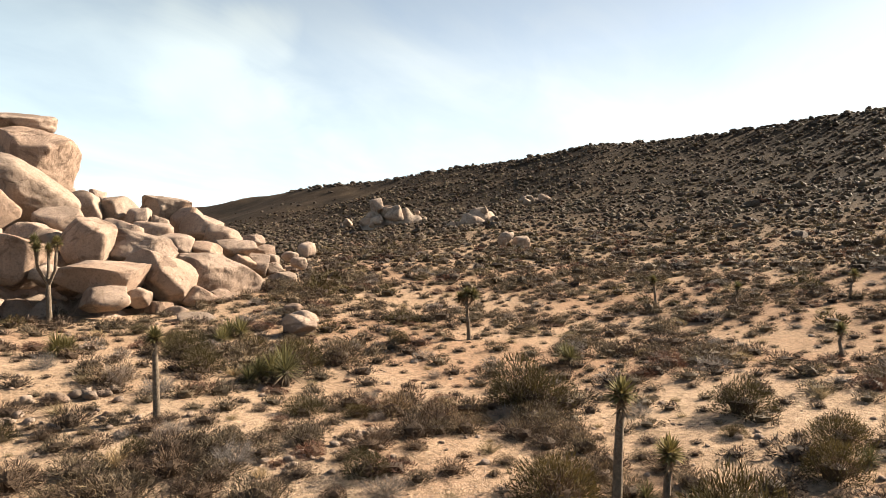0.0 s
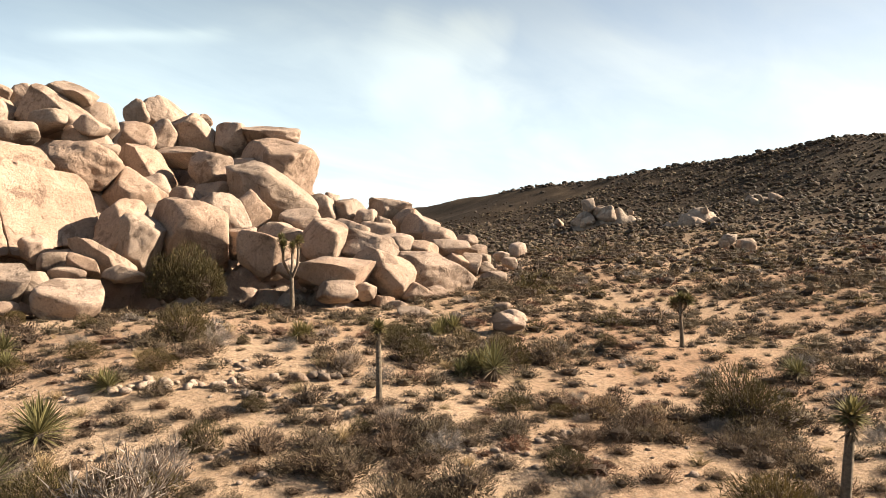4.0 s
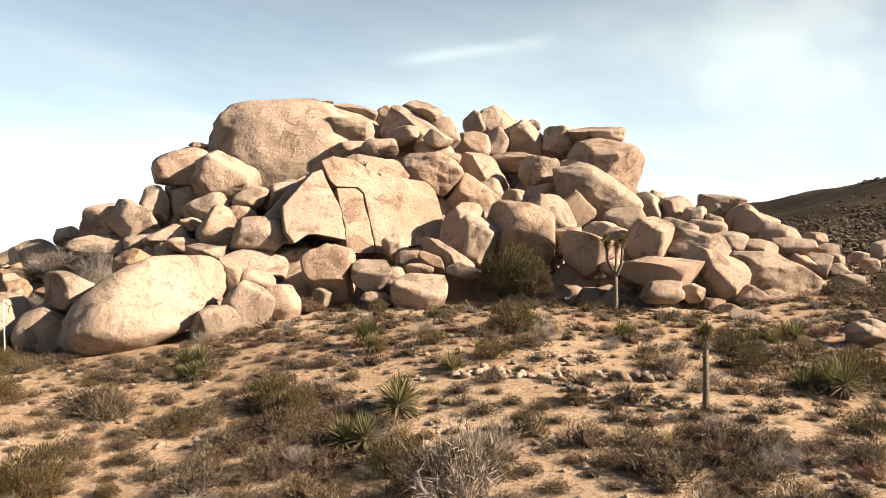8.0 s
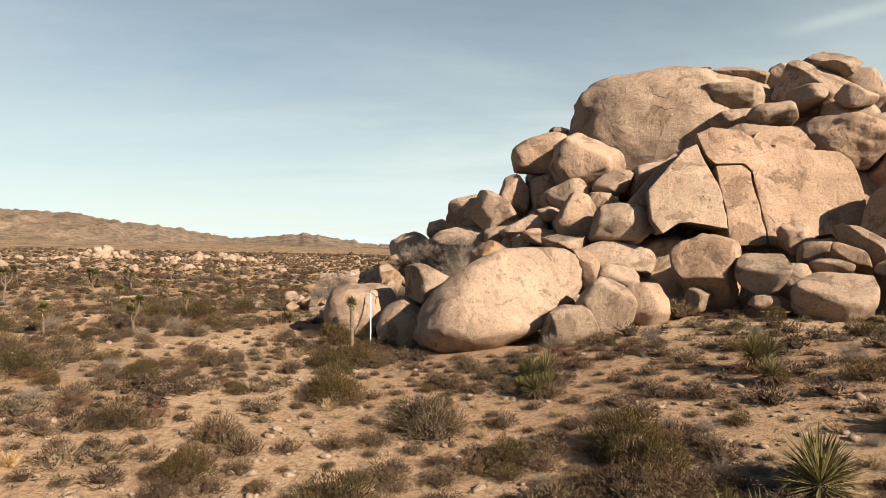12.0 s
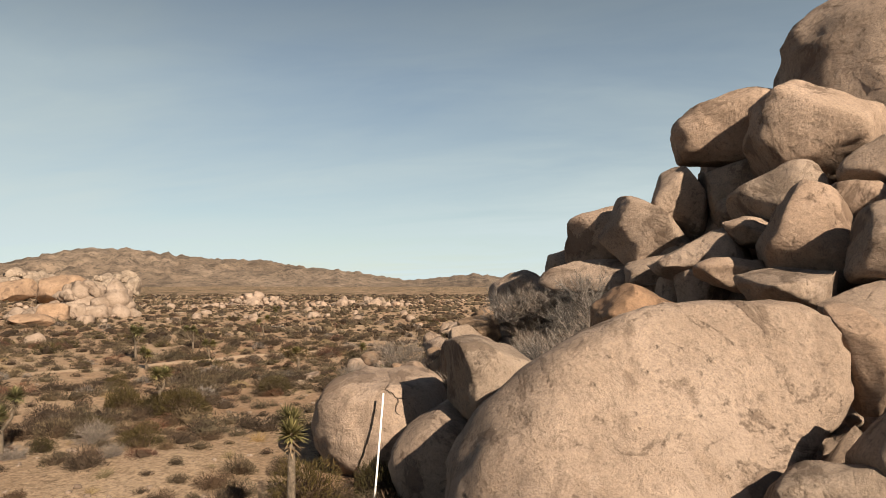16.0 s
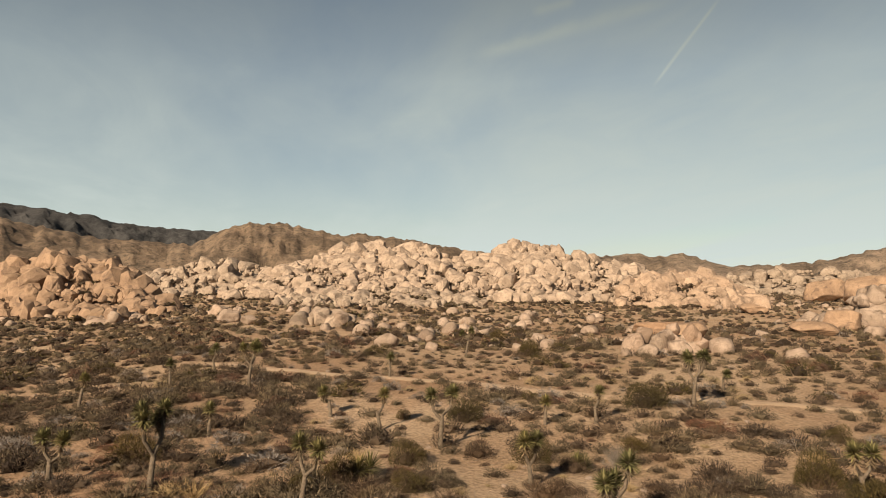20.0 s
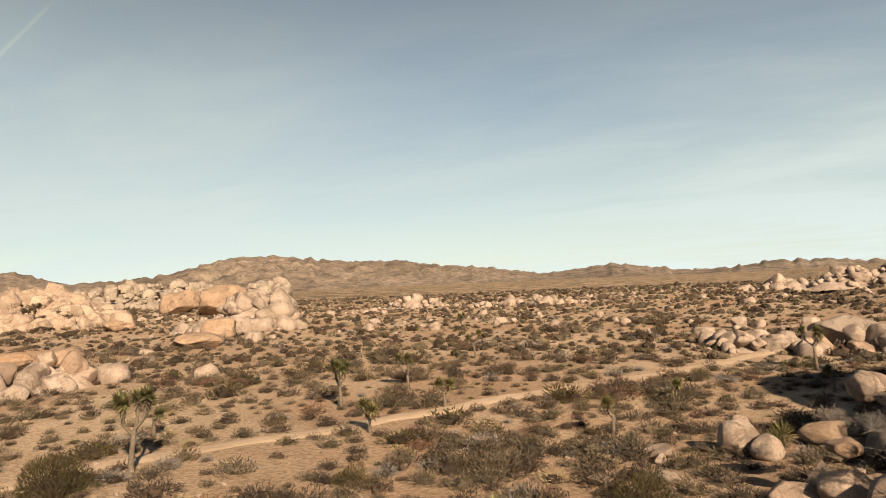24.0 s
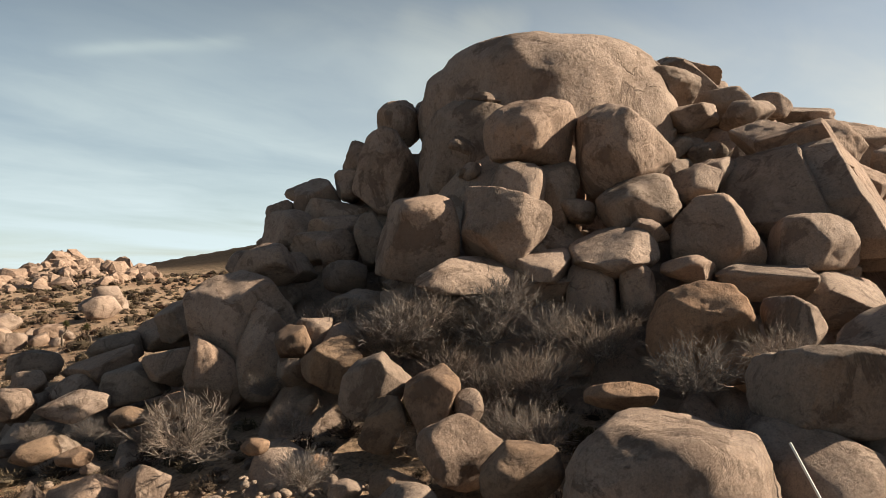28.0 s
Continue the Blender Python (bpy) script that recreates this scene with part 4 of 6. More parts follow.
# boulders strewn about on the open ground
boulder((-11.62, 41.80, 1.46), (0.64, 0.51, 0.52), -14, 0, 2.3, 401, core=False, grow=1.02, label="round pale granite boulder among scrub")
boulder((-10.99, 41.30, 1.36), (0.42, 0.34, 0.36), -16, -15, 2.6, 402, core=False, grow=1.02, label="small weathered granite boulder half sunk in sand")
boulder((-13.79, 41.28, 1.10), (0.51, 0.41, 0.23), -7, -10, 2.8, 403, core=False, grow=1.02, label="low flat granite boulder lying on sand")
boulder((-11.82, 45.28, 1.18), (0.32, 0.25, 0.28), -11, 0, 2.5, 404, core=False, grow=1.02, label="small weathered granite boulder half sunk in sand")
boulder((-13.59, 40.53, 1.12), (0.16, 0.13, 0.18), -8, 0, 2.8, 405, core=False, grow=1.02, label="small weathered granite boulder half sunk in sand")
boulder((-13.19, 38.80, 1.12), (0.25, 0.20, 0.18), -11, 0, 2.6, 406, core=False, grow=1.02, label="small weathered granite boulder half sunk in sand")
boulder((-7.48, 41.34, 1.45), (0.33, 0.26, 0.23), -25, 0, 2.6, 407, core=False, grow=1.02, label="small weathered granite boulder half sunk in sand")
boulder((-8.09, 39.63, 1.45), (0.23, 0.18, 0.18), -26, 10, 2.6, 408, core=False, grow=1.02, label="small weathered granite boulder half sunk in sand")
boulder((-6.20, 48.99, 1.06), (0.58, 0.47, 0.40), -21, 0, 2.6, 409, core=False, grow=1.02, label="small weathered granite boulder half sunk in sand")
boulder((-5.93, 43.97, 1.42), (0.53, 0.42, 0.42), -26, -20, 2.8, 410, core=False, grow=1.02, label="small weathered granite boulder half sunk in sand")
boulder((-4.88, 52.32, 1.23), (0.61, 0.49, 0.56), -21, 0, 2.5, 411, core=False, grow=1.02, label="small weathered granite boulder half sunk in sand")
boulder((-2.58, 55.44, 1.40), (0.57, 0.45, 0.51), -23, 0, 2.6, 412, core=False, grow=1.02, label="small weathered granite boulder half sunk in sand")
boulder((-3.18, 50.57, 1.46), (0.99, 0.79, 0.69), -25, -15, 2.5, 413, core=False, grow=1.02, label="small weathered granite boulder half sunk in sand")
boulder((-6.12, 73.77, 1.65), (2.50, 2.00, 1.13), -11, 0, 2.4, 414, core=False, grow=1.02, label="broad low pale granite slab in the scrub")
boulder((10.74, 74.97, 3.47), (1.38, 1.10, 0.95), -27, 0, 2.5, 415, core=False, grow=1.02, label="round tan granite boulder on open ground")
boulder((-13.51, 87.15, 1.50), (0.66, 0.53, 0.57), -2, 0, 2.6, 416, core=False, grow=1.02, label="small weathered granite boulder half sunk in sand")
boulder((-8.17, 81.02, 1.59), (0.72, 0.57, 0.63), -8, 0, 2.6, 417, core=False, grow=1.02, label="small weathered granite boulder half sunk in sand")
boulder((-10.60, 68.68, 1.37), (1.40, 1.12, 0.49), -7, 0, 2.6, 418, core=False, grow=1.02, label="small weathered granite boulder half sunk in sand")
boulder((-12.94, 69.64, 1.54), (1.04, 0.83, 0.63), -4, 0, 2.6, 419, core=False, grow=1.02, label="small weathered granite boulder half sunk in sand")
boulder((5.54, 80.67, 2.64), (1.79, 1.43, 0.89), -21, 0, 2.6, 420, core=False, grow=1.02, label="small weathered granite boulder half sunk in sand")
boulder((0.82, 73.13, 1.70), (1.53, 1.22, 0.68), -19, 0, 2.6, 421, core=False, grow=1.02, label="small weathered granite boulder half sunk in sand")
boulder((4.74, 86.05, 2.41), (1.06, 0.85, 0.64), -18, 0, 2.6, 422, core=False, grow=1.02, label="small weathered granite boulder half sunk in sand")
boulder((5.02, 70.49, 2.34), (1.01, 0.81, 0.59), -24, 0, 2.6, 423, core=False, grow=1.02, label="small weathered granite boulder half sunk in sand")
boulder((-9.44, 37.07, 1.52), (0.76, 0.61, 0.53), -25, 12, 4.2, 424, core=False, grow=1.02, label="dark flaky fractured granite ledge on the slope")
boulder((-8.80, 36.02, 1.65), (0.58, 0.47, 0.54), -29, -25, 4.2, 425, core=False, grow=1.02, label="dark flaky fractured granite ledge on the slope")
boulder((-10.37, 37.16, 1.29), (0.55, 0.44, 0.35), -22, 0, 4.0, 426, core=False, grow=1.02, label="dark flaky fractured granite ledge on the slope")
boulder((-8.55, 34.66, 1.38), (0.50, 0.40, 0.25), -33, 0, 2.6, 427, core=False, grow=1.02, label="small weathered granite boulder half sunk in sand")
boulder((-110.86, -3.41, 1.59), (1.80, 1.44, 1.23), -259, 0, 2.6, 430, core=False, grow=1.02, mat=ROCK_RED, label="rounded ochre granite boulder on the flat")
boulder((-115.54, -6.79, 1.32), (1.36, 1.09, 1.19), -258, 0, 2.6, 431, core=False, grow=1.02, mat=ROCK_RED, label="rounded ochre granite boulder on the flat")
boulder((-83.05, 23.08, 2.66), (0.98, 0.78, 1.05), 86, 0, 2.8, 432, core=False, grow=1.02, label="upright tan granite boulder on the flat")
boulder((-75.86, 25.26, 2.57), (0.90, 0.72, 0.84), 84, 0, 3.0, 433, core=False, grow=1.02, label="small weathered granite boulder half sunk in sand")
boulder((-80.18, 24.45, 2.31), (0.76, 0.61, 0.63), 85, 0, 3.0, 434, core=False, grow=1.02, label="small weathered granite boulder half sunk in sand")
boulder((-60.66, 54.57, 2.22), (3.24, 2.59, 0.76), 58, 0, 2.8, 435, core=False, grow=1.02, mat=ROCK_RED, label="low ochre granite outcrop on the flat")
boulder((-56.87, 54.51, 2.35), (1.53, 1.22, 0.82), 56, 0, 2.8, 436, core=False, grow=1.02, mat=ROCK_RED, label="low ochre granite outcrop on the flat")
boulder((-65.17, 79.10, 2.74), (1.87, 1.50, 1.25), 46, 0, 2.5, 437, core=False, grow=1.02, mat=ROCK_RED, label="rounded ochre granite boulder on the flat")
boulder((-146.96, 152.75, 5.42), (4.80, 3.84, 3.11), 47, 0, 2.6, 438, core=False, grow=1.02, mat=ROCK_RED, label="rounded ochre granite boulder on the flat")
boulder((-58.36, 69.21, 2.29), (2.20, 1.76, 0.77), 48, 0, 2.6, 439, core=False, grow=1.02, mat=ROCK_RED, label="low ochre granite outcrop on the flat")
boulder((-121.62, 141.36, 5.31), (5.36, 4.29, 3.57), 44, 0, 2.6, 440, core=False, grow=1.02, mat=ROCK_RED, label="broad smooth ochre granite dome on the flat")
boulder((-97.04, 92.93, 2.82), (2.16, 1.73, 0.90), 52, 0, 2.6, 441, core=False, grow=1.02, mat=ROCK_RED, label="low ochre granite outcrop on the flat")
boulder((-86.13, 13.24, 2.52), (1.32, 1.05, 0.79), -267, 0, 2.8, 442, core=False, grow=1.02, label="small weathered granite boulder half sunk in sand")
boulder((-80.15, 15.60, 2.31), (0.86, 0.69, 0.55), -269, 0, 2.8, 443, core=False, grow=1.02, label="small weathered granite boulder half sunk in sand")
settle_pile()


def build_core():
    """The broken rock under the boulders that closes the pile."""
    step = 0.6
    xs, ys = np.arange(-14, 52, step), np.arange(10, 66, step)
    gx, gy = np.meshgrid(xs, ys, indexing="ij")
    h = np.full(gx.shape, -50.0)
    for x, y, z, a, b, c in PILE:
        d = np.hypot(gx - x, gy - y)
        h = np.maximum(h, z - 0.75 * c - 0.3 - np.maximum(0, d - 0.2 * min(a, b)) * 1.5)
    g = ground_z(gx, gy)
    n = np.array([noise.fractal(Vector((x * 0.55, y * 0.55, 9.0)), 0.8, 2.1, 4) for x, y in zip(gx.ravel(), gy.ravel())]).reshape(gx.shape)
    h = h + 0.45 * n
    # behind the leaning wall it stays under the face
    h = np.minimum(h, np.where((gx > 6.3) & (gx < 17.6), 5.0 + (gy - 25.2) / WALL_LEAN, 99.0))
    keep = h > g - 0.3
    h = np.where(keep, h, g - 0.8)
    nx, ny = gx.shape
    faces = [q for q in quads(nx, ny) if any(keep.ravel()[i] for i in q)]
    used = sorted({i for q in faces for i in q})
    at = {i: k for k, i in enumerate(used)}
    v = np.stack([gx.ravel(), gy.ravel(), h.ravel()], 1)[used]
    core = mesh_object("bedrock", v.tolist(), [[at[i] for i in q] for q in faces], ROCK)
    tagged(core, "rough granite bedrock and rubble under the boulders", "rock", kind="structure")
    return gx, gy, h, keep


CORE = build_core()


def core_z(x, y):
    gx, gy, h, keep = CORE
    i, j = int(round((x - gx[0, 0]) / 0.6)), int(round((y - gy[0, 0]) / 0.6))
    if 0 <= i < gx.shape[0] and 0 <= j < gx.shape[1] and keep[i, j]:
        return h[i, j]
    return None


class Soup:
    """Collects triangles and quads of one mesh."""

    def __init__(self):
        self.v, self.f, self.m, self.n = [], [], [], 0

    def add(self, v, f, mat=0):
        v = np.asarray(v, float).reshape(-1, 3)
        self.v.append(v)
        for k, q in enumerate(f):
            self.f.append([i + self.n for i in q])
            self.m.append(mat if isinstance(mat, int) else mat[k])
        self.n += len(v)

    def mesh(self, name, mats, smooth=False):
        me = bpy.data.meshes.new(name)
        me.from_pydata(np.concatenate(self.v).tolist(), [], self.f)
        for m in mats:
            me.materials.append(m)
        me.polygons.foreach_set("material_index", self.m)
        if smooth:
            me.polygons.foreach_set("use_smooth", [True] * len(self.f))
        return me


def build_fillers():
    rng = np.random.RandomState(5)
    shapes = []
    for k in range(14):
        p, f = rock_shape((1, 0.85, 0.75), 2.5 + rng.rand(), 900 + k, 3, 6)
        me = bpy.data.meshes.new("boulder")
        me.from_pydata(p.tolist(), [], f)
        me.materials.append(ROCK)
        me.polygons.foreach_set("use_smooth", [True] * len(f))
        shapes.append((me, p, f))
    made, rest = 0, Soup()
    for _ in range(16000):
        if made >= 1150:
            break
        x, y = rng.uniform(-9, 50), rng.uniform(12, 62)
        z = core_z(x, y)
        if z is None or z < ground_z(x, y) - 0.25:
            continue
        if 6.5 < x < 17.5 and 22.0 < y < 28.5 or (x + 3) ** 2 + (y - 16) ** 2 < 9 or any((x - p[0]) ** 2 + (y - p[1]) ** 2 < (0.55 * min(p[3], p[4])) ** 2 for p in PILE):
            continue
        r = 0.14 + 0.70 * rng.rand() ** 2.2
        m = pose(x, y, z + 0.35 * r, *rng.uniform(-25, 25, 2), rng.uniform(0, 360)) @ Matrix.Diagonal((r, r, r * rng.uniform(0.7, 1.1), 1))
        k = rng.randint(14)
        made += 1
        if made % 8 == 0 and r > 0.25:
            ob = new("boulder", shapes[k][0])
            ob.matrix_basis = m
            tagged(ob, "small tan granite boulder wedged between larger ones", "boulder", group="small boulders in the gaps")
        else:
            a = np.array(m)
            rest.add(shapes[k][1] @ a[:3, :3].T + a[:3, 3], shapes[k][2])
    tagged(new("rubble", rest.mesh("rubble", (ROCK,), True)), "small granite boulders filling gaps of the pile", "rubble", kind="stuff")


build_fillers()

# ---- rock ridges and outcrops round about ----
LOW_ROCKS = [rock_shape((1, 0.9, 0.8), 3.0 + 0.15 * k, 700 + k, 3 if k < 6 else 2, 9)[0:2] for k in range(12)]


def outcrop(x, y, z, wide, high, count, size, yaw, mat):
    """A heap of weathered granite boulders, highest in the middle."""
    rng = np.random.RandomState(int(abs(x) * 31 + abs(y) * 17) % 9973)
    s = Soup()
    if count > 40:
        count, size = int(count * 2.3), size * 0.66
    apart = count <= 40
    top = new("rock_outcrop") if apart else None
    c, si = math.cos(radians(yaw)), math.sin(radians(yaw))
    lumps = [(rng.uniform(-0.75, 0.75), rng.uniform(0.45, 1.0), rng.uniform(0.18, 0.4)) for _ in range(5)] + [(0.0, 0.95, 0.3)]
    deep = max(min(wide * 0.5, 2.2 * high), size)
    for k in range(count):
        a, b = rng.uniform(-1, 1), rng.uniform(-1, 1)
        if count < 4:
            a, b = 0.5 * a * (count > 1), 0.0
        env = max(h * math.exp(-((a - m) / w) ** 2) for m, h, w in lumps)
        level = high * env * max(0.0, 1 - b * b) if count > 3 else 0
        r = size * (0.45 + 0.9 * rng.rand() ** 2) * (0.7 + 0.5 * env)
        if count < 4:
            r = size * (1.0 - 0.25 * k)
        px, py = a * wide, b * deep
        wx, wy = x + c * px - si * py, y + si * px + c * py
        floor = float(ground_z(wx, wy))
        m = pose(wx, wy, max(floor + 0.3 * r, z + level - 0.55 * r if count > 3 else floor + 0.5 * r), *rng.uniform(-30, 30, 2), rng.uniform(0, 360)) @ Matrix.Diagonal((r, r * rng.uniform(0.8, 1.1), r * rng.uniform(0.75, 1.25), 1))
        t = np.array(m)
        v, f = LOW_ROCKS[rng.randint(6) if count < 40 else 6 + rng.randint(6)]
        if apart:
            mesh_object("boulder", (v @ t[:3, :3].T + t[:3, 3]).tolist(), f, mat, top)
        else:
            s.add(v @ t[:3, :3].T + t[:3, 3], f)
    if count > 8:                                  # the mound that the boulders lie on
        n = 26
        g = np.linspace(-1, 1, n)
        v = []
        for a in g:
            env = max(h * math.exp(-((a - m) / w) ** 2) for m, h, w in lumps)
            for b in g:
                px, py = a * wide * 1.1, b * deep * 1.1
                wx, wy = x + c * px - si * py, y + si * px + c * py
                v.append((wx, wy, max(float(ground_z(wx, wy)) - 0.4, z + (high * env * (1 - b * b) - 0.9 * size) * (1 if abs(a) < 1 else 0))))
        if apart:
            mesh_object("bedrock", v, quads(n, n), mat, top)
        else:
            s.add(v, quads(n, n))
    ob = top or new("rock_ridge", s.mesh("rock_ridge", (mat,), True))
    kind = {ROCK: "tan", ROCK_GREY: "pale", ROCK_RED: "ochre"}[mat]
    if not apart:
        return tagged(ob, "distant ridge of jumbled %s granite boulders" % kind, "rocks", kind="stuff")
    return tagged(ob, "heap of weathered %s granite boulders among scrub" % kind, "rocks", group="rock outcrops")


BLOCKS = [rock_shape((1, 0.8, 1.0), 3.6 + 0.35 * k, 760 + k, 2, 8)[0:2] for k in range(8)]
RIDGE_BUSHES = []


def ridge(spine, foot, count, size, mat, seed):
    """A long jagged ridge of jointed blocks: spine points (x, y, z of the top), its near slope running out to the foot (dx, dy)."""
    rng = np.random.RandomState(seed)
    s, pts = Soup(), np.array(spine)
    along = np.linspace(0, 1, len(pts))

    def surface(a, b):
        x, y, top = (np.interp(a, along, pts[:, q]) for q in range(3))
        x, y = x + foot[0] * b, y + foot[1] * b
        g = float(ground_z(x, y))
        ledge = 0.16 * noise.noise(Vector((x * 0.09, y * 0.09, seed)))
        return x, y, g, g + (top - g) * min(1.0, max(0.0, max(0.0, 1 - max(b, 0.0)) ** 0.85 + (ledge if b > 0.1 else 0)) * (1 - max(-b, 0) * 3))

    n, m = 110, 16
    v = []
    for a in np.linspace(0, 1, n):
        for b in np.linspace(-0.3, 1.1, m):
            x, y, g, z = surface(a, b)
            v.append((x, y, max(g - 0.8, z - 0.8 * size)))
    s.add(v, quads(n, m))
    for _ in range(count):
        b = rng.rand() ** 1.2 * 1.25
        x, y, g, z = surface(rng.rand(), b)
        r = size * (0.26 + 1.75 * rng.rand() ** 5) * (1.1 - 0.5 * min(b, 1.0))
        t = np.array(pose(x + rng.normal() * 0.4, y + rng.normal() * 0.4, max(g + 0.25 * r, z - 0.45 * r), *rng.uniform(-22, 22, 2), rng.uniform(0, 360))
                     @ Matrix.Diagonal((r * rng.uniform(0.8, 1.5), r, r * rng.uniform(0.55, 1.35), 1)))
        q, f = BLOCKS[rng.randint(8)]
        s.add(q @ t[:3, :3].T + t[:3, 3], f)
    kind = {ROCK: "tan", ROCK_GREY: "pale", ROCK_RED: "ochre"}[mat]
    for _ in range(count // 4):                   # dark bushes between the blocks and along the foot
        b = 0.25 + 1.1 * rng.rand()
        x, y, g, z = surface(rng.rand(), b)
        RIDGE_BUSHES.append((x, y, max(g, z) - 0.2, rng.uniform(0.5, 1.5)))
    tagged(new("rock_ridge", s.mesh("rock_ridge", (mat,), False)), "distant jagged ridge of jumbled %s granite blocks" % kind, "rocks", kind="stuff")


def stray_boulders():
    """Boulders strewn over the flats before the ridges."""
    rng = np.random.RandomState(31)
    s = Soup()
    for _ in range(2600):
        a, r = radians(rng.uniform(-12, 118)), rng.uniform(45, 190)
        if noise.noise(Vector((math.sin(a) * r * 0.03, math.cos(a) * r * 0.03, 2.0))) < rng.uniform(-0.1, 0.5):
            continue
        x, y = -6 - math.sin(a) * r, 20 + math.cos(a) * r
        q = 0.2 + 0.85 * rng.rand() ** 3
        t = np.array(pose(x, y, float(ground_z(x, y)) + 0.25 * q, *rng.uniform(-30, 30, 2), rng.uniform(0, 360)) @ Matrix.Diagonal((q, q * 0.9, q * rng.uniform(0.7, 1.2), 1)))
        v, f = LOW_ROCKS[6 + rng.randint(6)]
        s.add(v @ t[:3, :3].T + t[:3, 3], f)
    tagged(new("stray_boulders", s.mesh("stray_boulders", (ROCK,), True)), "scattered weathered boulders on the flats before the ridges", "boulders", kind="stuff")


stray_boulders()


def rimrock():
    """Broken dark basalt along the crest of the mesa and strewn below it."""
    rng = np.random.RandomState(8)
    s = Soup()
    for k in range(1000):
        v = rng.uniform(-190, 330)
        if k < 620:
            u, r = 224 - 3.0 * math.sin(v * 0.05) + rng.normal() * 4.0, 0.35 + 0.8 * rng.rand() ** 2
        else:
            u, r = rng.uniform(60, 222), 0.3 + 0.6 * rng.rand() ** 2
        x, y = 0.89 * u + 0.45 * v, -0.45 * u + 0.89 * v
        t = np.array(pose(x, y, float(ground_z(x, y)) + 0.3 * r, *rng.uniform(-15, 15, 2), rng.uniform(0, 360)) @ Matrix.Diagonal((1.5 * r, r, r * rng.uniform(0.5, 0.95), 1)))
        q, f = BLOCKS[rng.randint(8)]
        s.add(q @ t[:3, :3].T + t[:3, 3], f)
    tagged(new("rimrock", s.mesh("rimrock", (BASALT,), False)), "broken dark basalt blocks along the mesa crest", "rocks", kind="stuff")


rimrock()
ridge([(-202.2, 17.1, 7.8), (-200.1, 24.7, 10.7), (-198.5, 30.8, 12.7), (-196.0, 39.9, 16.0), (-194.3, 46.3, 17.2), (-192.9, 52.2, 16.0), (-191.1, 59.0, 16.7), (-189.2, 67.5, 13.3), (-187.2, 75.1, 14.7), (-185.1, 82.7, 16.8), (-183.6, 88.9, 17.0), (-181.4, 98.1, 14.4), (-179.0, 107.6, 13.4), (-176.6, 118.1, 10.2)], (38.8, -9.8), 2600, 1.75, ROCK_GREY, 1)
ridge([(-136.8, 92.5, 6.3), (-135.5, 97.2, 8.4), (-133.9, 103.1, 9.4), (-132.3, 109.5, 8.8), (-131.5, 113.7, 5.5), (-130.3, 119.1, 1.9)], (15.0, -10.0), 700, 1.4, ROCK_GREY, 2)
ridge([(-144.7, 21.8, -0.2), (-142.3, 30.5, 2.8), (-140.6, 37.0, 4.2), (-138.6, 44.7, 5.2), (-136.7, 52.4, 4.1), (-135.5, 58.0, 1.2)], (15.8, -2.7), 700, 1.0, ROCK_GREY, 3)
ridge([(-148.7, -36.8, 7.6), (-147.1, -30.7, 8.5), (-145.5, -24.6, 9.8), (-144.1, -19.6, 11.7), (-142.9, -14.5, 10.1), (-141.7, -9.3, 9.2), (-140.8, -5.2, 6.8), (-139.9, -1.1, 3.9)], (17.5, 4.3), 620, 1.7, ROCK_RED, 4)
ridge([(-252.7, -19.8, 9.4), (-249.3, -7.0, 12.8), (-246.4, 4.1, 14.2), (-243.3, 17.0, 12.0), (-241.1, 26.3, 8.3)], (24.0, 1.3), 320, 1.9, ROCK_GREY, 5)
ridge([(-226.9, 184.3, 10.6), (-221.2, 206.7, 12.9), (-217.1, 223.0, 12.2), (-212.6, 241.0, 10.2), (-205.7, 267.9, 12.5)], (18.8, -18.0), 320, 2.0, ROCK_GREY, 6)
ridge([(22.3, 130.5, 3.8), (26.9, 130.2, 5.9), (30.5, 130.0, 7.9), (33.3, 129.8, 8.8), (35.9, 129.7, 8.0), (39.4, 129.5, 6.7), (42.8, 129.4, 4.9), (46.3, 129.2, 2.8)], (-4.8, -11.0), 650, 1.1, ROCK, 7)
outcrop(-71.7, 89.6, 1.7, 7.7, 5.0, 60, 2.00, 44, ROCK)
outcrop(-47.5, 46.4, 1.5, 2.7, 2.0, 22, 0.90, 58, ROCK)
outcrop(-77.1, 23.3, 1.9, 2.7, 1.7, 8, 1.30, 86, ROCK_GREY)
outcrop(-66.1, 80.3, 1.7, 2.5, 1.7, 6, 0.90, 46, ROCK)
outcrop(-109.9, -3.8, 0.5, 4.9, 1.9, 20, 1.00, 101, ROCK)
outcrop(-105.9, 11.9, 2.0, 3.2, -0.1, 12, 0.90, 93, ROCK)
outcrop(7.8, 161.4, 2.7, 12.5, 3.1, 60, 1.60, -8, ROCK)
outcrop(-5.7, 69.0, 0.8, 2.7, 1.7, 9, 1.20, -9, ROCK)
outcrop(-11.3, 68.3, 1.0, 3.3, 1.0, 34, 0.70, -2, ROCK)
outcrop(2.2, 71.6, 1.5, 3.8, 1.4, 36, 0.85, -17, ROCK)
outcrop(14.4, 80.9, 2.9, 1.7, 1.4, 1, 1.70, -25, ROCK)
outcrop(-9.8, 192.4, 0.9, 8.3, 3.7, 30, 1.60, -1, ROCK)
outcrop(-50.5, 144.6, 1.6, 11.7, 1.9, 40, 1.00, 17, ROCK)
outcrop(-76.7, 146.0, 1.8, 7.8, 3.2, 40, 1.00, 27, ROCK)
outcrop(152.1, 50.4, 13.5, 7.3, 5.7, 26, 1.60, -69, ROCK_GREY)
outcrop(124.7, 23.6, 11.3, 4.4, 3.9, 14, 1.40, -75, ROCK_GREY)
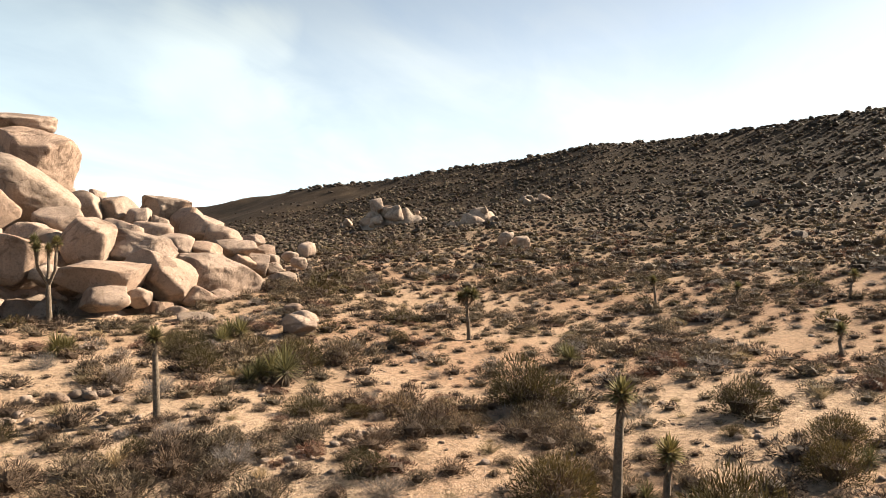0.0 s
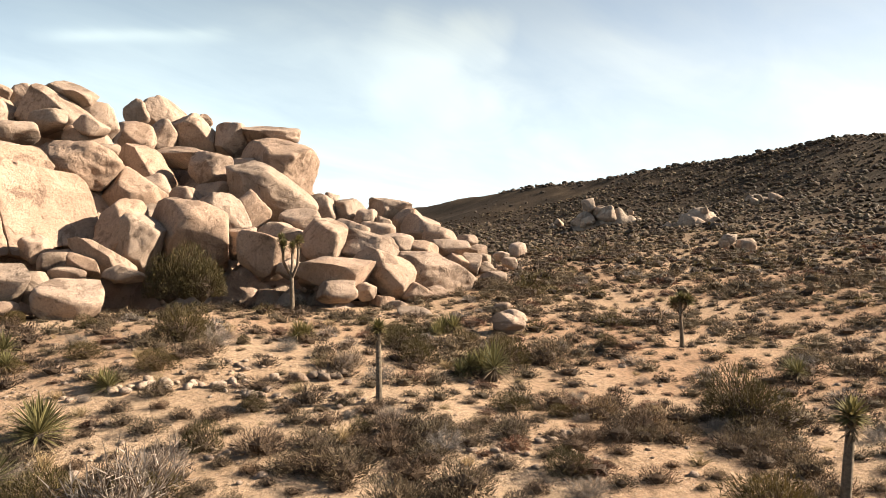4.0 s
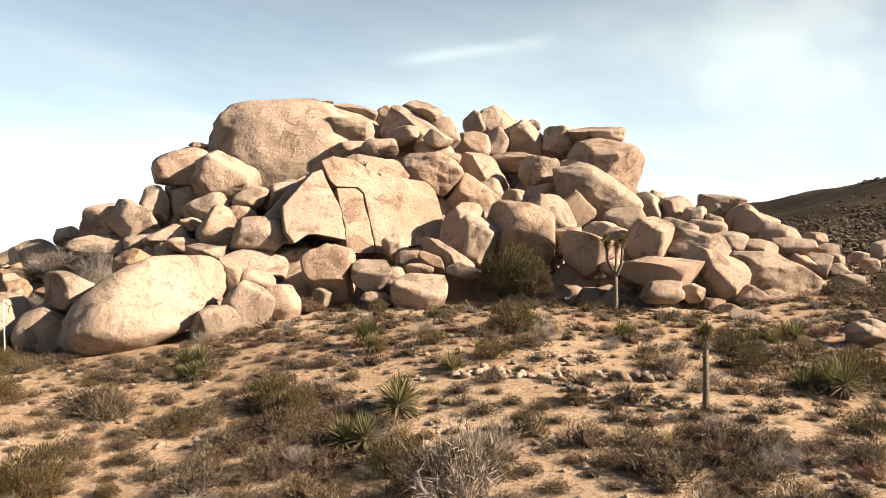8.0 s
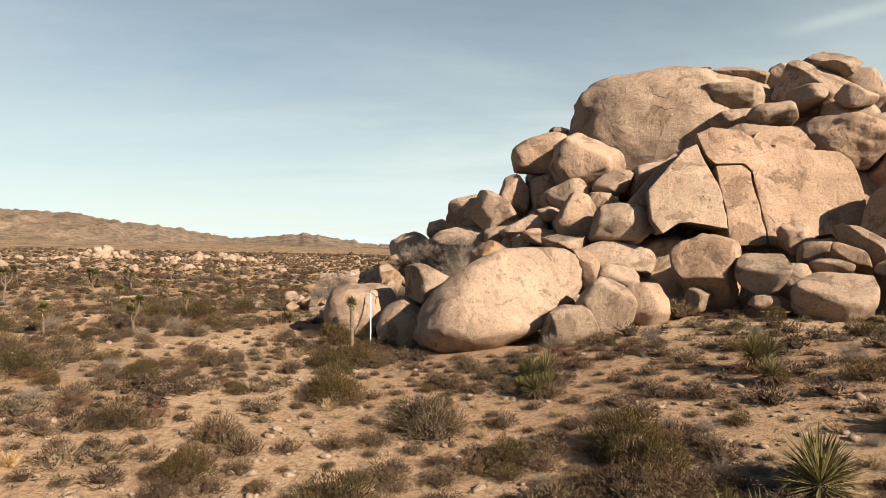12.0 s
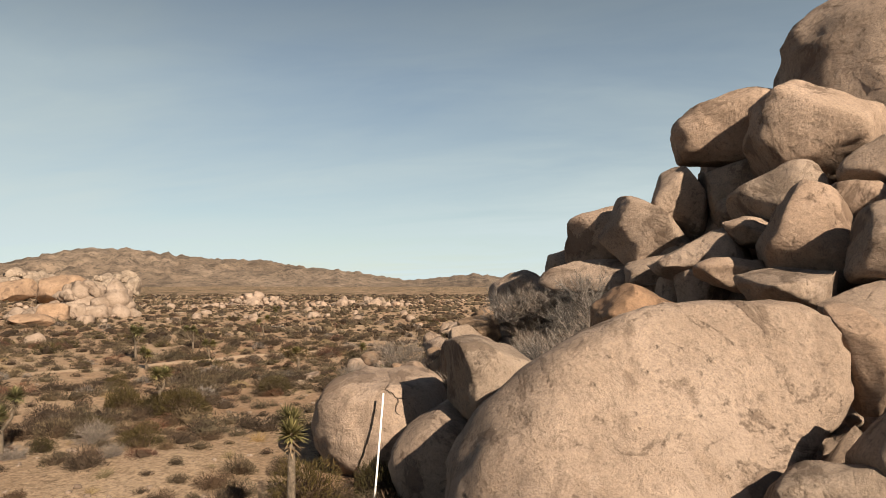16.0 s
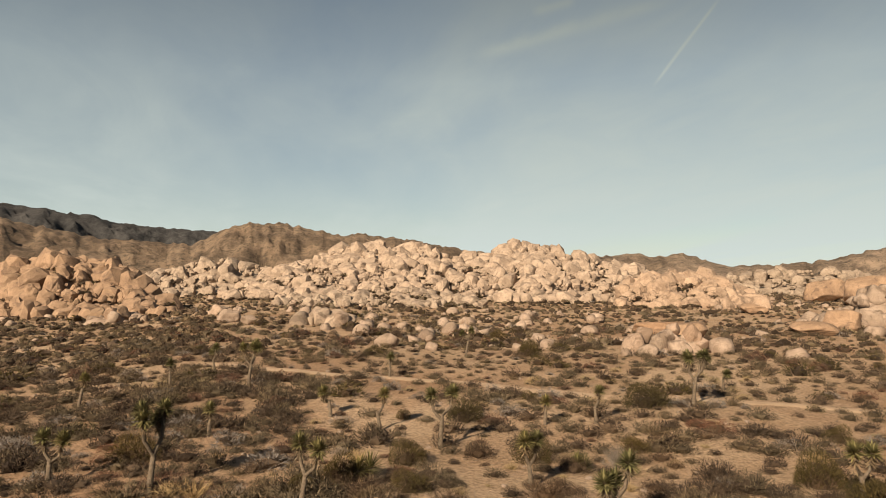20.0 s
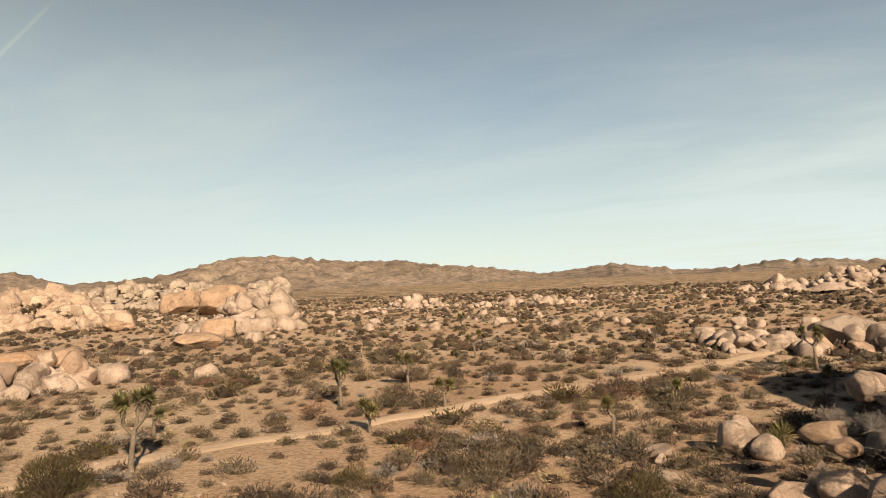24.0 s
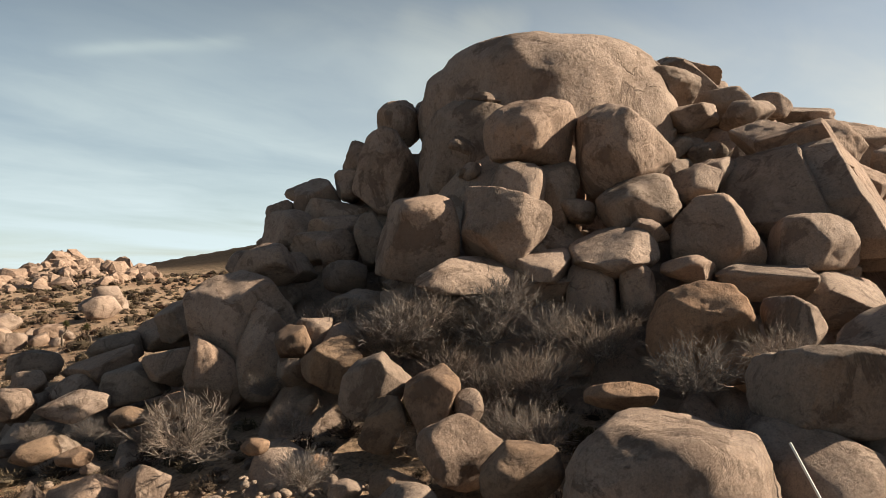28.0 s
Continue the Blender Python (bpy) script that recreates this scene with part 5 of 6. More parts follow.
outcrop(161.7, 19.5, 17.6, 3.9, 2.4, 8, 1.20, -80, ROCK_GREY)
outcrop(73.4, 6.6, 6.2, 2.2, 1.5, 5, 1.30, -78, ROCK_GREY)
outcrop(66.1, 27.0, 5.5, 0.9, 1.9, 1, 1.30, -62, ROCK)
outcrop(163.1, 64.9, 13.9, 4.4, 2.5, 8, 1.00, -66, ROCK_GREY)
outcrop(22.6, 4.0, 2.1, 0.7, 0.5, 3, 0.70, -61, ROCK)

# ---- plants ----
def shrub_soup(rng, stems, leaves, leaf, up=0.55, twig=0.006, spread=1.0, soup=None, at=(0, 0, 0), size=1.0, leafy=0.45, squash=0.75, wide=0.16):
    """A rounded desert shrub of radius 1 x size: thin forking twigs with small leaves towards the tips."""
    s = soup or Soup()
    at = np.array(at, float)
    lumps = unit(rng.normal(size=(6, 3))) * np.array([1, 1, 0.6])
    for _ in range(stems):
        d = unit(rng.normal(size=3) * np.array([spread, spread, 0.6]) + np.array([0, 0, up]))
        if d[2] < 0.02:
            d[2] = abs(d[2]) + 0.03
        reach = (0.66 + 0.34 * rng.rand()) * (0.82 + 0.22 * (lumps @ d).max())
        end = d * reach * np.array([1, 1, squash])
        mid = end * 0.5 + rng.normal(size=3) * 0.07
        base = rng.normal(size=3) * np.array([0.08, 0.08, 0.0])
        side = unit(np.cross(d, rng.normal(size=3)))
        w = twig / size
        pts = np.array([base + side * w * 1.6, base - side * w * 1.6, mid + side * w, mid - side * w, end + side * w * 0.4, end - side * w * 0.4])
        s.add(pts * size + at, [(0, 1, 3, 2), (2, 3, 5, 4)], 0)
        k = leaves // stems
        t = leafy + (1.06 - leafy) * rng.rand(k, 1) ** 0.8
        c = np.where(t < 0.5, base + (mid - base) * t * 2, mid + (end - mid) * (t - 0.5) * 2) + rng.normal(size=(k, 3)) * 0.055
        a, b = unit(rng.normal(size=(k, 3)) + d * 0.8), unit(rng.normal(size=(k, 3)))
        L = leaf / size * (0.6 + 0.8 * rng.rand(k, 1))
        tri = np.stack([c - b * L * wide, c + b * L * wide, c + a * L * 1.3], 1).reshape(-1, 3)
        tri[:, 2] = np.maximum(tri[:, 2], 0.01)
        s.add(tri * size + at, [(3 * i, 3 * i + 1, 3 * i + 2) for i in range(k)], 1)
    return s


def blade(s, base, d, length, width, mat, droop=0.0, fold=0.3):
    """One stiff yucca leaf, folded along its middle."""
    d = np.asarray(d)
    side = np.cross(d, (0, 0, 1.0))
    side = side / (np.linalg.norm(side) + 1e-6)
    up = np.cross(side, d)
    m = base + d * length * 0.55 - np.array([0, 0, droop * 0.3 * length])
    tip = base + d * length - np.array([0, 0, droop * length])
    s.add([base - side * width * 0.6, base - up * width * fold, base + side * width * 0.6, m - side * width, m - up * width * fold, m + side * width, tip],
          [(0, 1, 4, 3), (1, 2, 5, 4), (3, 4, 6), (4, 5, 6)], mat)


def rosette(rng, n, length, width, low=-0.5, dry=0.0, soup=None, at=(0, 0, 0), axis=(0, 0, 1)):
    s = soup or Soup()
    axis = np.array(axis, float)
    turn = np.array(Vector((0, 0, 1)).rotation_difference(Vector(axis)).to_matrix())
    for i in range(n):
        h = low + (1 - low) * (i + rng.rand()) / n
        a = i * 2.39996 + rng.rand() * 0.5
        r = math.sqrt(max(0.0, 1 - h * h))
        d = turn @ np.array([r * math.cos(a), r * math.sin(a), h])
        base = np.array(at, float) + d * 0.05 * length - axis * (1 - h) * 0.10 * length
        blade(s, base, d, length * (0.8 + 0.3 * rng.rand()), width, 1 if h < low + (1 - low) * dry else 0, droop=0.10 if h < 0.2 else 0.0)
    return s


def tube(points, radii, sides=8):
    """Vertices and faces of a tapered tube along the points."""
    pts = [Vector(p) for p in points]
    v, f = [], []
    for i, (p, r) in enumerate(zip(pts, radii)):
        d = (pts[min(i + 1, len(pts) - 1)] - pts[max(i - 1, 0)]).normalized()
        a = d.orthogonal().normalized()
        b = d.cross(a)
        for k in range(sides):
            w = 2 * math.pi * k / sides
            v.append(p + (a * math.cos(w) + b * math.sin(w)) * r)
    for i in range(len(pts) - 1):
        for k in range(sides):
            q = (k + 1) % sides
            f.append((i * sides + k, i * sides + q, (i + 1) * sides + q, (i + 1) * sides + k))
    f.append(tuple(range((len(pts) - 1) * sides, len(pts) * sides)))
    return [tuple(p) for p in v], f


def twiggy_soup(rng, stems, forks, twig, up=0.8, squash=1.0, tips=None, long=1.0):
    """A desert shrub of radius 1: stems that fork twice into many fine twigs."""
    s = Soup()
    flat = np.array([1, 1, squash])

    def stick(a, b, w, mat, pointed):
        side = unit(np.cross(b - a, rng.normal(size=3))) * w
        if pointed:
            s.add(np.array([a + side, a - side, b]) * flat, [(0, 1, 2)], mat)
        else:
            s.add(np.array([a + side, a - side, b - side * 0.6, b + side * 0.6]) * flat, [(0, 1, 2, 3)], mat)

    for _ in range(stems):
        d = unit(rng.normal(size=3) * np.array([1, 1, 0.55]) + np.array([0, 0, up]))
        d[2] = abs(d[2]) + 0.05
        base = rng.normal(size=3) * np.array([0.10, 0.10, 0])
        knee = base + d * rng.uniform(0.32, 0.58) + rng.normal(size=3) * 0.04
        stick(base, knee, twig * 1.1, 0, False)
        for _ in range(forks):
            d2 = unit(d + rng.normal(size=3) * 0.5 + np.array([0, 0, 0.15]))
            mid = knee + d2 * rng.uniform(0.16, 0.36)
            stick(knee, mid, twig * 0.8, 0, False)
            for _ in range(tips or forks + 1):
                d3 = unit(d2 + rng.normal(size=3) * 0.65 + np.array([0, 0, 0.2]))
                at = base + (knee - base) * rng.uniform(0.25, 1.0) if rng.rand() < 0.42 else knee + (mid - knee) * rng.uniform(0.1, 1.0)
                stick(at, np.maximum(at + d3 * rng.uniform(0.10, 0.28) * long, [-9, -9, 0.01]), twig * 1.2, 1, True)
    return s


def brush_soup(rng, twigs, length, width, up=0.5, squash=0.8, stems=16, core=0.5, reach=0.9, soup=None):
    """A dense rounded desert shrub of radius 1: a solid dark core for the shade inside, stems and inner twigs in its
    colour, fine twigs and leaves outside.
    """
    s = soup or Soup()
    flat = np.array([1, 1, squash])
    knobs = unit(rng.normal(size=(7, 3)) * np.array([1, 1, 0.5]) + np.array([0, 0, 0.35]))

    def bulge(d):
        return 0.66 + 0.40 * np.clip(d @ knobs.T, 0, 1).max(-1) ** 3

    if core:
        # opaque lump added to block light, its dark colour standing in for inner shade
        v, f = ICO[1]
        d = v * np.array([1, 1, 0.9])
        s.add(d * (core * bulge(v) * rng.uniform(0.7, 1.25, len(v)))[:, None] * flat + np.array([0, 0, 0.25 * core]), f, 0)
    for _ in range(stems):
        d = unit(rng.normal(size=3) * np.array([1, 1, 0.5]) + np.array([0, 0, up]))
        d[2] = abs(d[2]) + 0.05
        side = unit(np.cross(d, rng.normal(size=3))) * width * 1.2
        base, end = rng.normal(size=3) * np.array([0.1, 0.1, 0]), d * reach * bulge(d)
        s.add(np.array([base + side, base - side, end]) * flat, [(0, 1, 2)], 0)
    d = unit(rng.normal(size=(twigs, 3)) * np.array([1, 1, 0.75]) + np.array([0, 0, up]))
    d[:, 2] = np.abs(d[:, 2]) + 0.02
    d = unit(d)
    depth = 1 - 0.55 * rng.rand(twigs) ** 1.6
    c = d * (depth * bulge(d) * 0.92)[:, None]
    way = unit(d + 0.55 * rng.normal(size=(twigs, 3)) + np.array([0, 0, 0.35]))
    side = unit(np.cross(way, rng.normal(size=(twigs, 3)))) * width * rng.uniform(0.6, 1.4, (twigs, 1))
    L = length * rng.uniform(0.5, 1.4, (twigs, 1))
    tri = np.stack([c - way * 0.4 * L + side, c - way * 0.4 * L - side, c + way * 0.6 * L], 1).reshape(-1, 3) * flat
    tri[:, 2] = np.maximum(tri[:, 2], 0.0)
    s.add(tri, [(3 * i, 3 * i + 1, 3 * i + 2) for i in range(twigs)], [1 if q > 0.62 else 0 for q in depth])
    return s


RNG = np.random.RandomState(11)
SHRUBS = {}
for kind, label, mats, spec in (
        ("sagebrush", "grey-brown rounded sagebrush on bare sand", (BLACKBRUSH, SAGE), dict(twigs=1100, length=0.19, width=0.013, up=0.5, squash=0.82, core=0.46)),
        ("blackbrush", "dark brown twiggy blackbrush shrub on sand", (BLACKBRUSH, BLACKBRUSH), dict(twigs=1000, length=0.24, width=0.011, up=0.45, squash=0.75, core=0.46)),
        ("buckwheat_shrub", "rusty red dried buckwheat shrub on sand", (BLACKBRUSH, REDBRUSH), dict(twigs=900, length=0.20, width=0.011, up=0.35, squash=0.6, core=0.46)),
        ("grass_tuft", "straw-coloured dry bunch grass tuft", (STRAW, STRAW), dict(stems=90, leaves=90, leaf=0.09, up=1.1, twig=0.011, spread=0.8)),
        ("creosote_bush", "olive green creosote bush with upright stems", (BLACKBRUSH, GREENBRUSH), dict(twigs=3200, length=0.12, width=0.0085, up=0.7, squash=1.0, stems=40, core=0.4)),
        ("dead_shrub", "bare grey leafless desert shrub", (GREYTWIG, GREYTWIG), dict(stems=60, forks=4, tips=8, twig=0.0044)),
        ("bare_bush", "tall bare dark-branched desert bush on sand", (BLACKBRUSH, GREYTWIG), dict(stems=34, forks=4, tips=7, twig=0.0062, up=1.1))):
    make = {"grass_tuft": shrub_soup, "dead_shrub": twiggy_soup, "bare_bush": twiggy_soup}.get(kind, brush_soup)
    SHRUBS[kind] = (label, mats, [make(RNG, **spec).mesh(kind, mats) for _ in range(5)])


def shrub(kind, x, y, radius, height=None, label="", z=None):
    text, mats, meshes = SHRUBS[kind]
    ob = new(kind, meshes[RNG.randint(len(meshes))])
    zz = float(ground_z(x, y)) if z is None else z
    h = height or radius * RNG.uniform(0.85, 1.25)
    ob.matrix_basis = pose(x, y, zz - 0.02, 0, 0, RNG.uniform(0, 360)) @ Matrix.Diagonal((radius, radius, h, 1))
    return tagged(ob, label or text, "shrub", group=kind + " on the flat")


def yucca(x, y, size, heads=3, label="", z=None):
    """A clump of Mojave yucca rosettes, each on its short stem."""
    zz = float(ground_z(x, y)) if z is None else z
    top = new("mojave_yucca")
    top.location = (x, y, zz)
    for k in range(heads):
        a, r = RNG.uniform(0, 6.28), (0 if k == 0 else RNG.uniform(0.35, 0.6) * size)
        px, py = r * math.cos(a), r * math.sin(a)
        h = size * RNG.uniform(0.12, 0.4)
        v, f = tube([(px, py, -0.1), (px, py, h * 0.6), (px + 0.02, py, h)], [0.09 * size, 0.10 * size, 0.08 * size], 7)
        mesh_object("stem", v, f, BARK, top)
        s = rosette(RNG, 110, 0.60 * size, 0.015 * size + 0.006, -0.45, 0.25, at=(px, py, h))
        new("leaf_rosette", s.mesh("leaf_rosette", (YUCCA, YUCCA_DRY))).parent = top
    return tagged(top, label or "spiky green mojave yucca clump on sand", "yucca", group="yuccas on the flat")


def joshua(x, y, height, arms=2, label="", lean=0.0, head=0.30, z=None):
    """A Joshua tree: shaggy trunk, forking limbs, a spiky ball of leaves on each end."""
    zz = float(ground_z(x, y)) if z is None else z
    top = new("joshua_tree")
    top.location = (x, y, zz)
    r = 0.045 + 0.014 * height
    fork = height * (0.92 if arms == 0 else RNG.uniform(0.42, 0.6))
    bend = np.array([RNG.uniform(-0.08, 0.08) + lean, RNG.uniform(-0.08, 0.08), 0]) * height
    pts = [np.array([0, 0, -0.15]), np.array([0, 0, 0.2]), bend * 0.4 + np.array([0, 0, fork * 0.55]), bend + np.array([0, 0, fork])]
    v, f = tube(pts, [r * 1.5, r * 1.1, r * 0.95, r * 0.8])
    mesh_object("trunk", v, f, BARK, top)
    ends = []
    if arms == 0:
        ends.append((pts[-1], np.array([0, 0, 1.0])))
    for k in range(arms):
        a = RNG.uniform(0, 6.28) if k == 0 else a + 6.28 / arms + RNG.uniform(-0.5, 0.5)
        out = np.array([math.cos(a), math.sin(a), 0])
        start = bend * RNG.uniform(0.7, 1.0)
        start = np.array([start[0], start[1], fork * RNG.uniform(0.8, 0.99)])
        rise, reach = (height - fork) * RNG.uniform(0.55, 1.0), height * RNG.uniform(0.12, 0.24)
        knee, tip = start + out * reach * 0.75 + np.array([0, 0, rise * 0.35]), start + out * reach + np.array([0, 0, rise])
        v, f = tube([start, knee, tip], [r * 0.75, r * 0.65, r * 0.6], 7)
        mesh_object("limb", v, f, BARK, top)
        ends.append((tip, unit(tip - knee)))
        if RNG.rand() < 0.45 and height > 1.8:
            a2 = a + RNG.uniform(0.7, 1.5)
            o2 = np.array([math.cos(a2), math.sin(a2), 0])
            tip2 = knee + o2 * reach * 0.6 + np.array([0, 0, rise * RNG.uniform(0.35, 0.6)])
            v, f = tube([knee, (knee + tip2) / 2 + o2 * 0.05, tip2], [r * 0.6, r * 0.55, r * 0.5], 7)
            mesh_object("limb", v, f, BARK, top)
            ends.append((tip2, unit(tip2 - knee)))
    for p, d in ends:
        s = rosette(RNG, 100, head, 0.028, -0.35, 0.0, at=p, axis=d)
        for back in (0.35, 0.7):
            rosette(RNG, 30, head * 0.8, 0.022, -0.75, 1.1, soup=s, at=p - d * head * back, axis=d)
        new("leaf_rosette", s.mesh("leaf_rosette", (YUCCA, YUCCA_DRY))).parent = top
    return tagged(top, label or "joshua tree with shaggy brown trunk and spiky green tufts", "tree", group="joshua trees")


# plants that stand out
joshua(11.21, 1.42, 2.04, 0)
joshua(19.49, 13.31, 3.67, 3)
joshua(24.34, -2.38, 2.17, 2)
joshua(34.93, -9.30, 1.72, 1)
joshua(33.23, -12.97, 1.37, 1)
joshua(23.42, -15.14, 1.21, 1)
joshua(35.17, -18.11, 1.23, 1)
joshua(9.58, -8.85, 2.33, 0)
joshua(9.82, -9.61, 1.28, 0)
joshua(-4.57, 20.82, 2.30, 0)
joshua(-14.60, 24.61, 1.59, 3)
joshua(-27.16, 45.61, 1.91, 3)
joshua(-26.83, 34.75, 2.24, 3)
joshua(-35.46, 16.67, 2.03, 3)
joshua(-23.00, 22.93, 2.04, 2)
joshua(-19.96, 14.65, 2.12, 2)
joshua(-24.93, 29.35, 1.30, 1)
joshua(-18.27, 24.17, 1.32, 2)
joshua(-17.94, 18.30, 1.66, 2)
joshua(-45.92, 30.38, 1.96, 3)
joshua(-21.44, 11.95, 1.48, 2)
joshua(-14.78, 31.22, 1.50, 2)
joshua(-25.64, 21.36, 1.44, 1)
joshua(-28.13, 19.86, 1.34, 1)
joshua(-40.72, 14.78, 1.52, 2)
joshua(-31.94, 10.20, 1.41, 1)
joshua(-37.57, 23.79, 1.19, 0)
joshua(-30.26, 38.64, 1.13, 1)
joshua(-25.05, 27.38, 0.91, 0)
joshua(-25.29, 15.66, 0.93, 0)
joshua(-36.13, 13.08, 1.33, 0)
joshua(-8.82, 61.14, 2.27, 3)
joshua(-8.58, 53.48, 1.32, 1)
joshua(-15.32, 42.86, 1.45, 1)
joshua(-14.25, 48.81, 0.98, 1)
joshua(-26.50, 50.31, 1.63, 3)
joshua(-22.64, 46.18, 1.17, 2)
joshua(-23.27, 41.48, 0.99, 2)
joshua(-28.20, 62.63, 1.66, 2)
joshua(-39.26, 85.80, 2.00, 2)
joshua(4.21, 67.37, 1.49, 1)
joshua(4.01, 63.43, 1.49, 1)
yucca(7.57, 7.37, 0.81, 2)
yucca(7.28, 12.41, 0.98, 3)
yucca(1.86, 14.49, 1.09, 3)
yucca(1.43, 15.56, 0.68, 2)
yucca(3.22, 4.67, 1.05, 3)
yucca(4.99, 5.57, 1.27, 3)
yucca(15.97, 1.27, 1.16, 3)
yucca(15.37, 1.70, 0.86, 2)
yucca(20.93, 6.14, 0.94, 3)
yucca(14.12, 7.47, 0.71, 2)
yucca(1.72, 13.04, 0.77, 2)
yucca(1.03, 13.32, 0.59, 1)
yucca(6.67, 11.19, 0.69, 2)
yucca(-10.76, 42.93, 0.78, 2)
yucca(21.71, -6.45, 0.86, 2)
yucca(14.22, 7.45, 0.82, 2)
yucca(20.39, 5.92, 0.79, 2)
yucca(12.91, -13.29, 0.53, 1)
yucca(10.52, -9.29, 0.51, 1)
yucca(10.61, -10.26, 0.57, 1)
yucca(-8.91, 29.59, 0.77, 2)
yucca(-19.90, 20.19, 0.80, 2)
yucca(-19.85, 26.45, 0.62, 2)
shrub("creosote_bush", 16.20, 17.69, 1.36, height=2.17, z=3.41)
shrub("creosote_bush", 17.38, 16.80, 1.35, height=2.16, z=3.43)
shrub("creosote_bush", 17.01, 17.58, 1.64, height=2.63, z=3.59)
shrub("creosote_bush", 15.85, -6.26, 1.39)
shrub("creosote_bush", 9.99, -7.82, 1.16)
shrub("creosote_bush", -26.34, 24.67, 0.89)
shrub("creosote_bush", -14.89, 31.57, 0.81)
shrub("creosote_bush", -13.93, 31.15, 1.16)
shrub("creosote_bush", -3.94, 13.52, 0.83)
shrub("creosote_bush", 28.51, 20.97, 1.03)
shrub("bare_bush", 4.02, 0.62, 1.55, height=1.75)
shrub("bare_bush", 5.37, 1.72, 1.05, height=1.2)
shrub("sagebrush", -1.25, 10.47, 0.87)
shrub("sagebrush", -6.12, 10.18, 0.72)
shrub("sagebrush", -1.07, 11.04, 0.85)
shrub("sagebrush", 2.56, 7.78, 0.73)
shrub("sagebrush", 8.26, 22.89, 0.83)
shrub("sagebrush", 10.82, 7.93, 0.76)
shrub("sagebrush", 13.04, 4.36, 0.90)
shrub("sagebrush", 15.75, 31.82, 1.29)
shrub("sagebrush", 28.31, 42.22, 2.21)
shrub("sagebrush", 33.53, 33.01, 1.57)
shrub("sagebrush", 5.18, 5.49, 0.49)
shrub("sagebrush", 7.51, -0.78, 0.85)
shrub("sagebrush", 19.16, 0.70, 1.04)
shrub("sagebrush", 46.28, -6.32, 1.33)
shrub("buckwheat_shrub", 14.63, 8.72, 0.60)
shrub("buckwheat_shrub", 22.89, 5.98, 0.75)
shrub("buckwheat_shrub", 17.53, 7.34, 0.51)
shrub("buckwheat_shrub", 6.20, 5.73, 0.37)
shrub("buckwheat_shrub", 10.24, -4.65, 0.59)
shrub("buckwheat_shrub", 13.69, 2.20, 0.68)
shrub("dead_shrub", -1.90, 32.19, 1.49, height=1.55, z=2.46)
shrub("dead_shrub", -1.14, 34.49, 1.49, height=1.55, z=3.98)
shrub("dead_shrub", -1.59, 30.91, 1.49, height=1.55, z=2.79)
shrub("dead_shrub", 0.44, 30.16, 1.49, height=1.55, z=3.37)
shrub("dead_shrub", -0.83, 27.34, 1.41, height=1.47, z=3.08)
shrub("dead_shrub", -5.99, 34.88, 0.76, height=0.79, z=2.35)
shrub("dead_shrub", -7.82, 36.03, 1.49, height=1.55, z=2.26)
shrub("dead_shrub", -2.51, 36.86, 1.38, height=1.44, z=4.21)
shrub("dead_shrub", -5.17, 36.62, 0.65, height=0.68, z=2.95)
shrub("dead_shrub", -3.73, 29.63, 1.17, height=1.22, z=2.11)
shrub("dead_shrub", -7.96, 32.17, 0.80, height=0.84, z=2.19)
shrub("dead_shrub", -0.26, 25.71, 1.20, height=1.25, z=3.48)
shrub("dead_shrub", -0.63, 32.95, 1.49, height=1.55, z=3.83)
shrub("dead_shrub", 0.20, 31.50, 1.49, height=1.55, z=3.79)
shrub("dead_shrub", -1.99, 33.15, 1.25, height=1.31, z=2.97)
shrub("dead_shrub", -3.29, 30.72, 1.16, height=1.21, z=2.11)
shrub("dead_shrub", 1.56, 29.98, 1.11, height=1.16, z=3.84)
shrub("dead_shrub", -2.42, 26.14, 0.65, height=0.68, z=2.58)
shrub("dead_shrub", -4.94, 32.12, 0.56, height=0.59, z=2.20)
shrub("dead_shrub", -9.53, 39.19, 0.50, height=0.52, z=2.50)
shrub("dead_shrub", -8.79, 38.18, 0.50, height=0.52, z=2.58)
shrub("dead_shrub", -1.11, 34.37, 1.49, height=1.55, z=3.74)
shrub("dead_shrub", -2.37, 35.08, 1.49, height=1.55, z=3.69)
shrub("dead_shrub", -1.78, 34.09, 1.49, height=1.55, z=4.33)
shrub("dead_shrub", -2.87, 34.13, 1.49, height=1.55, z=4.17)
shrub("dead_shrub", -0.16, 32.60, 1.49, height=1.55, z=4.66)
shrub("sagebrush", 7.85, 21.25, 0.92, z=2.57)
shrub("creosote_bush", -2.87, 7.02, 0.90)
shrub("creosote_bush", -3.26, 6.58, 0.75)
shrub("sagebrush", -2.10, 8.29, 0.59)
shrub("blackbrush", -1.00, 7.07, 0.51)
shrub("blackbrush", 0.06, 8.66, 0.50)
shrub("sagebrush", -2.56, 10.02, 0.57)
shrub("grass_tuft", 0.96, 7.25, 0.41)
shrub("sagebrush", 0.04, 4.63, 0.86)
shrub("sagebrush", -1.58, 11.94, 1.04)
shrub("creosote_bush", 2.74, 8.43, 0.68)
shrub("creosote_bush", 2.65, 7.76, 0.73)
shrub("creosote_bush", -6.09, 8.21, 0.71)
shrub("creosote_bush", -4.15, 14.06, 1.07)
shrub("sagebrush", -1.36, 11.70, 0.89)
shrub("creosote_bush", -2.85, 6.02, 0.74)
shrub("creosote_bush", -19.67, 19.34, 0.74)
shrub("creosote_bush", -18.51, 21.00, 0.64)
shrub("creosote_bush", -58.12, 36.68, 1.21)
shrub("creosote_bush", -44.77, 34.35, 1.13)

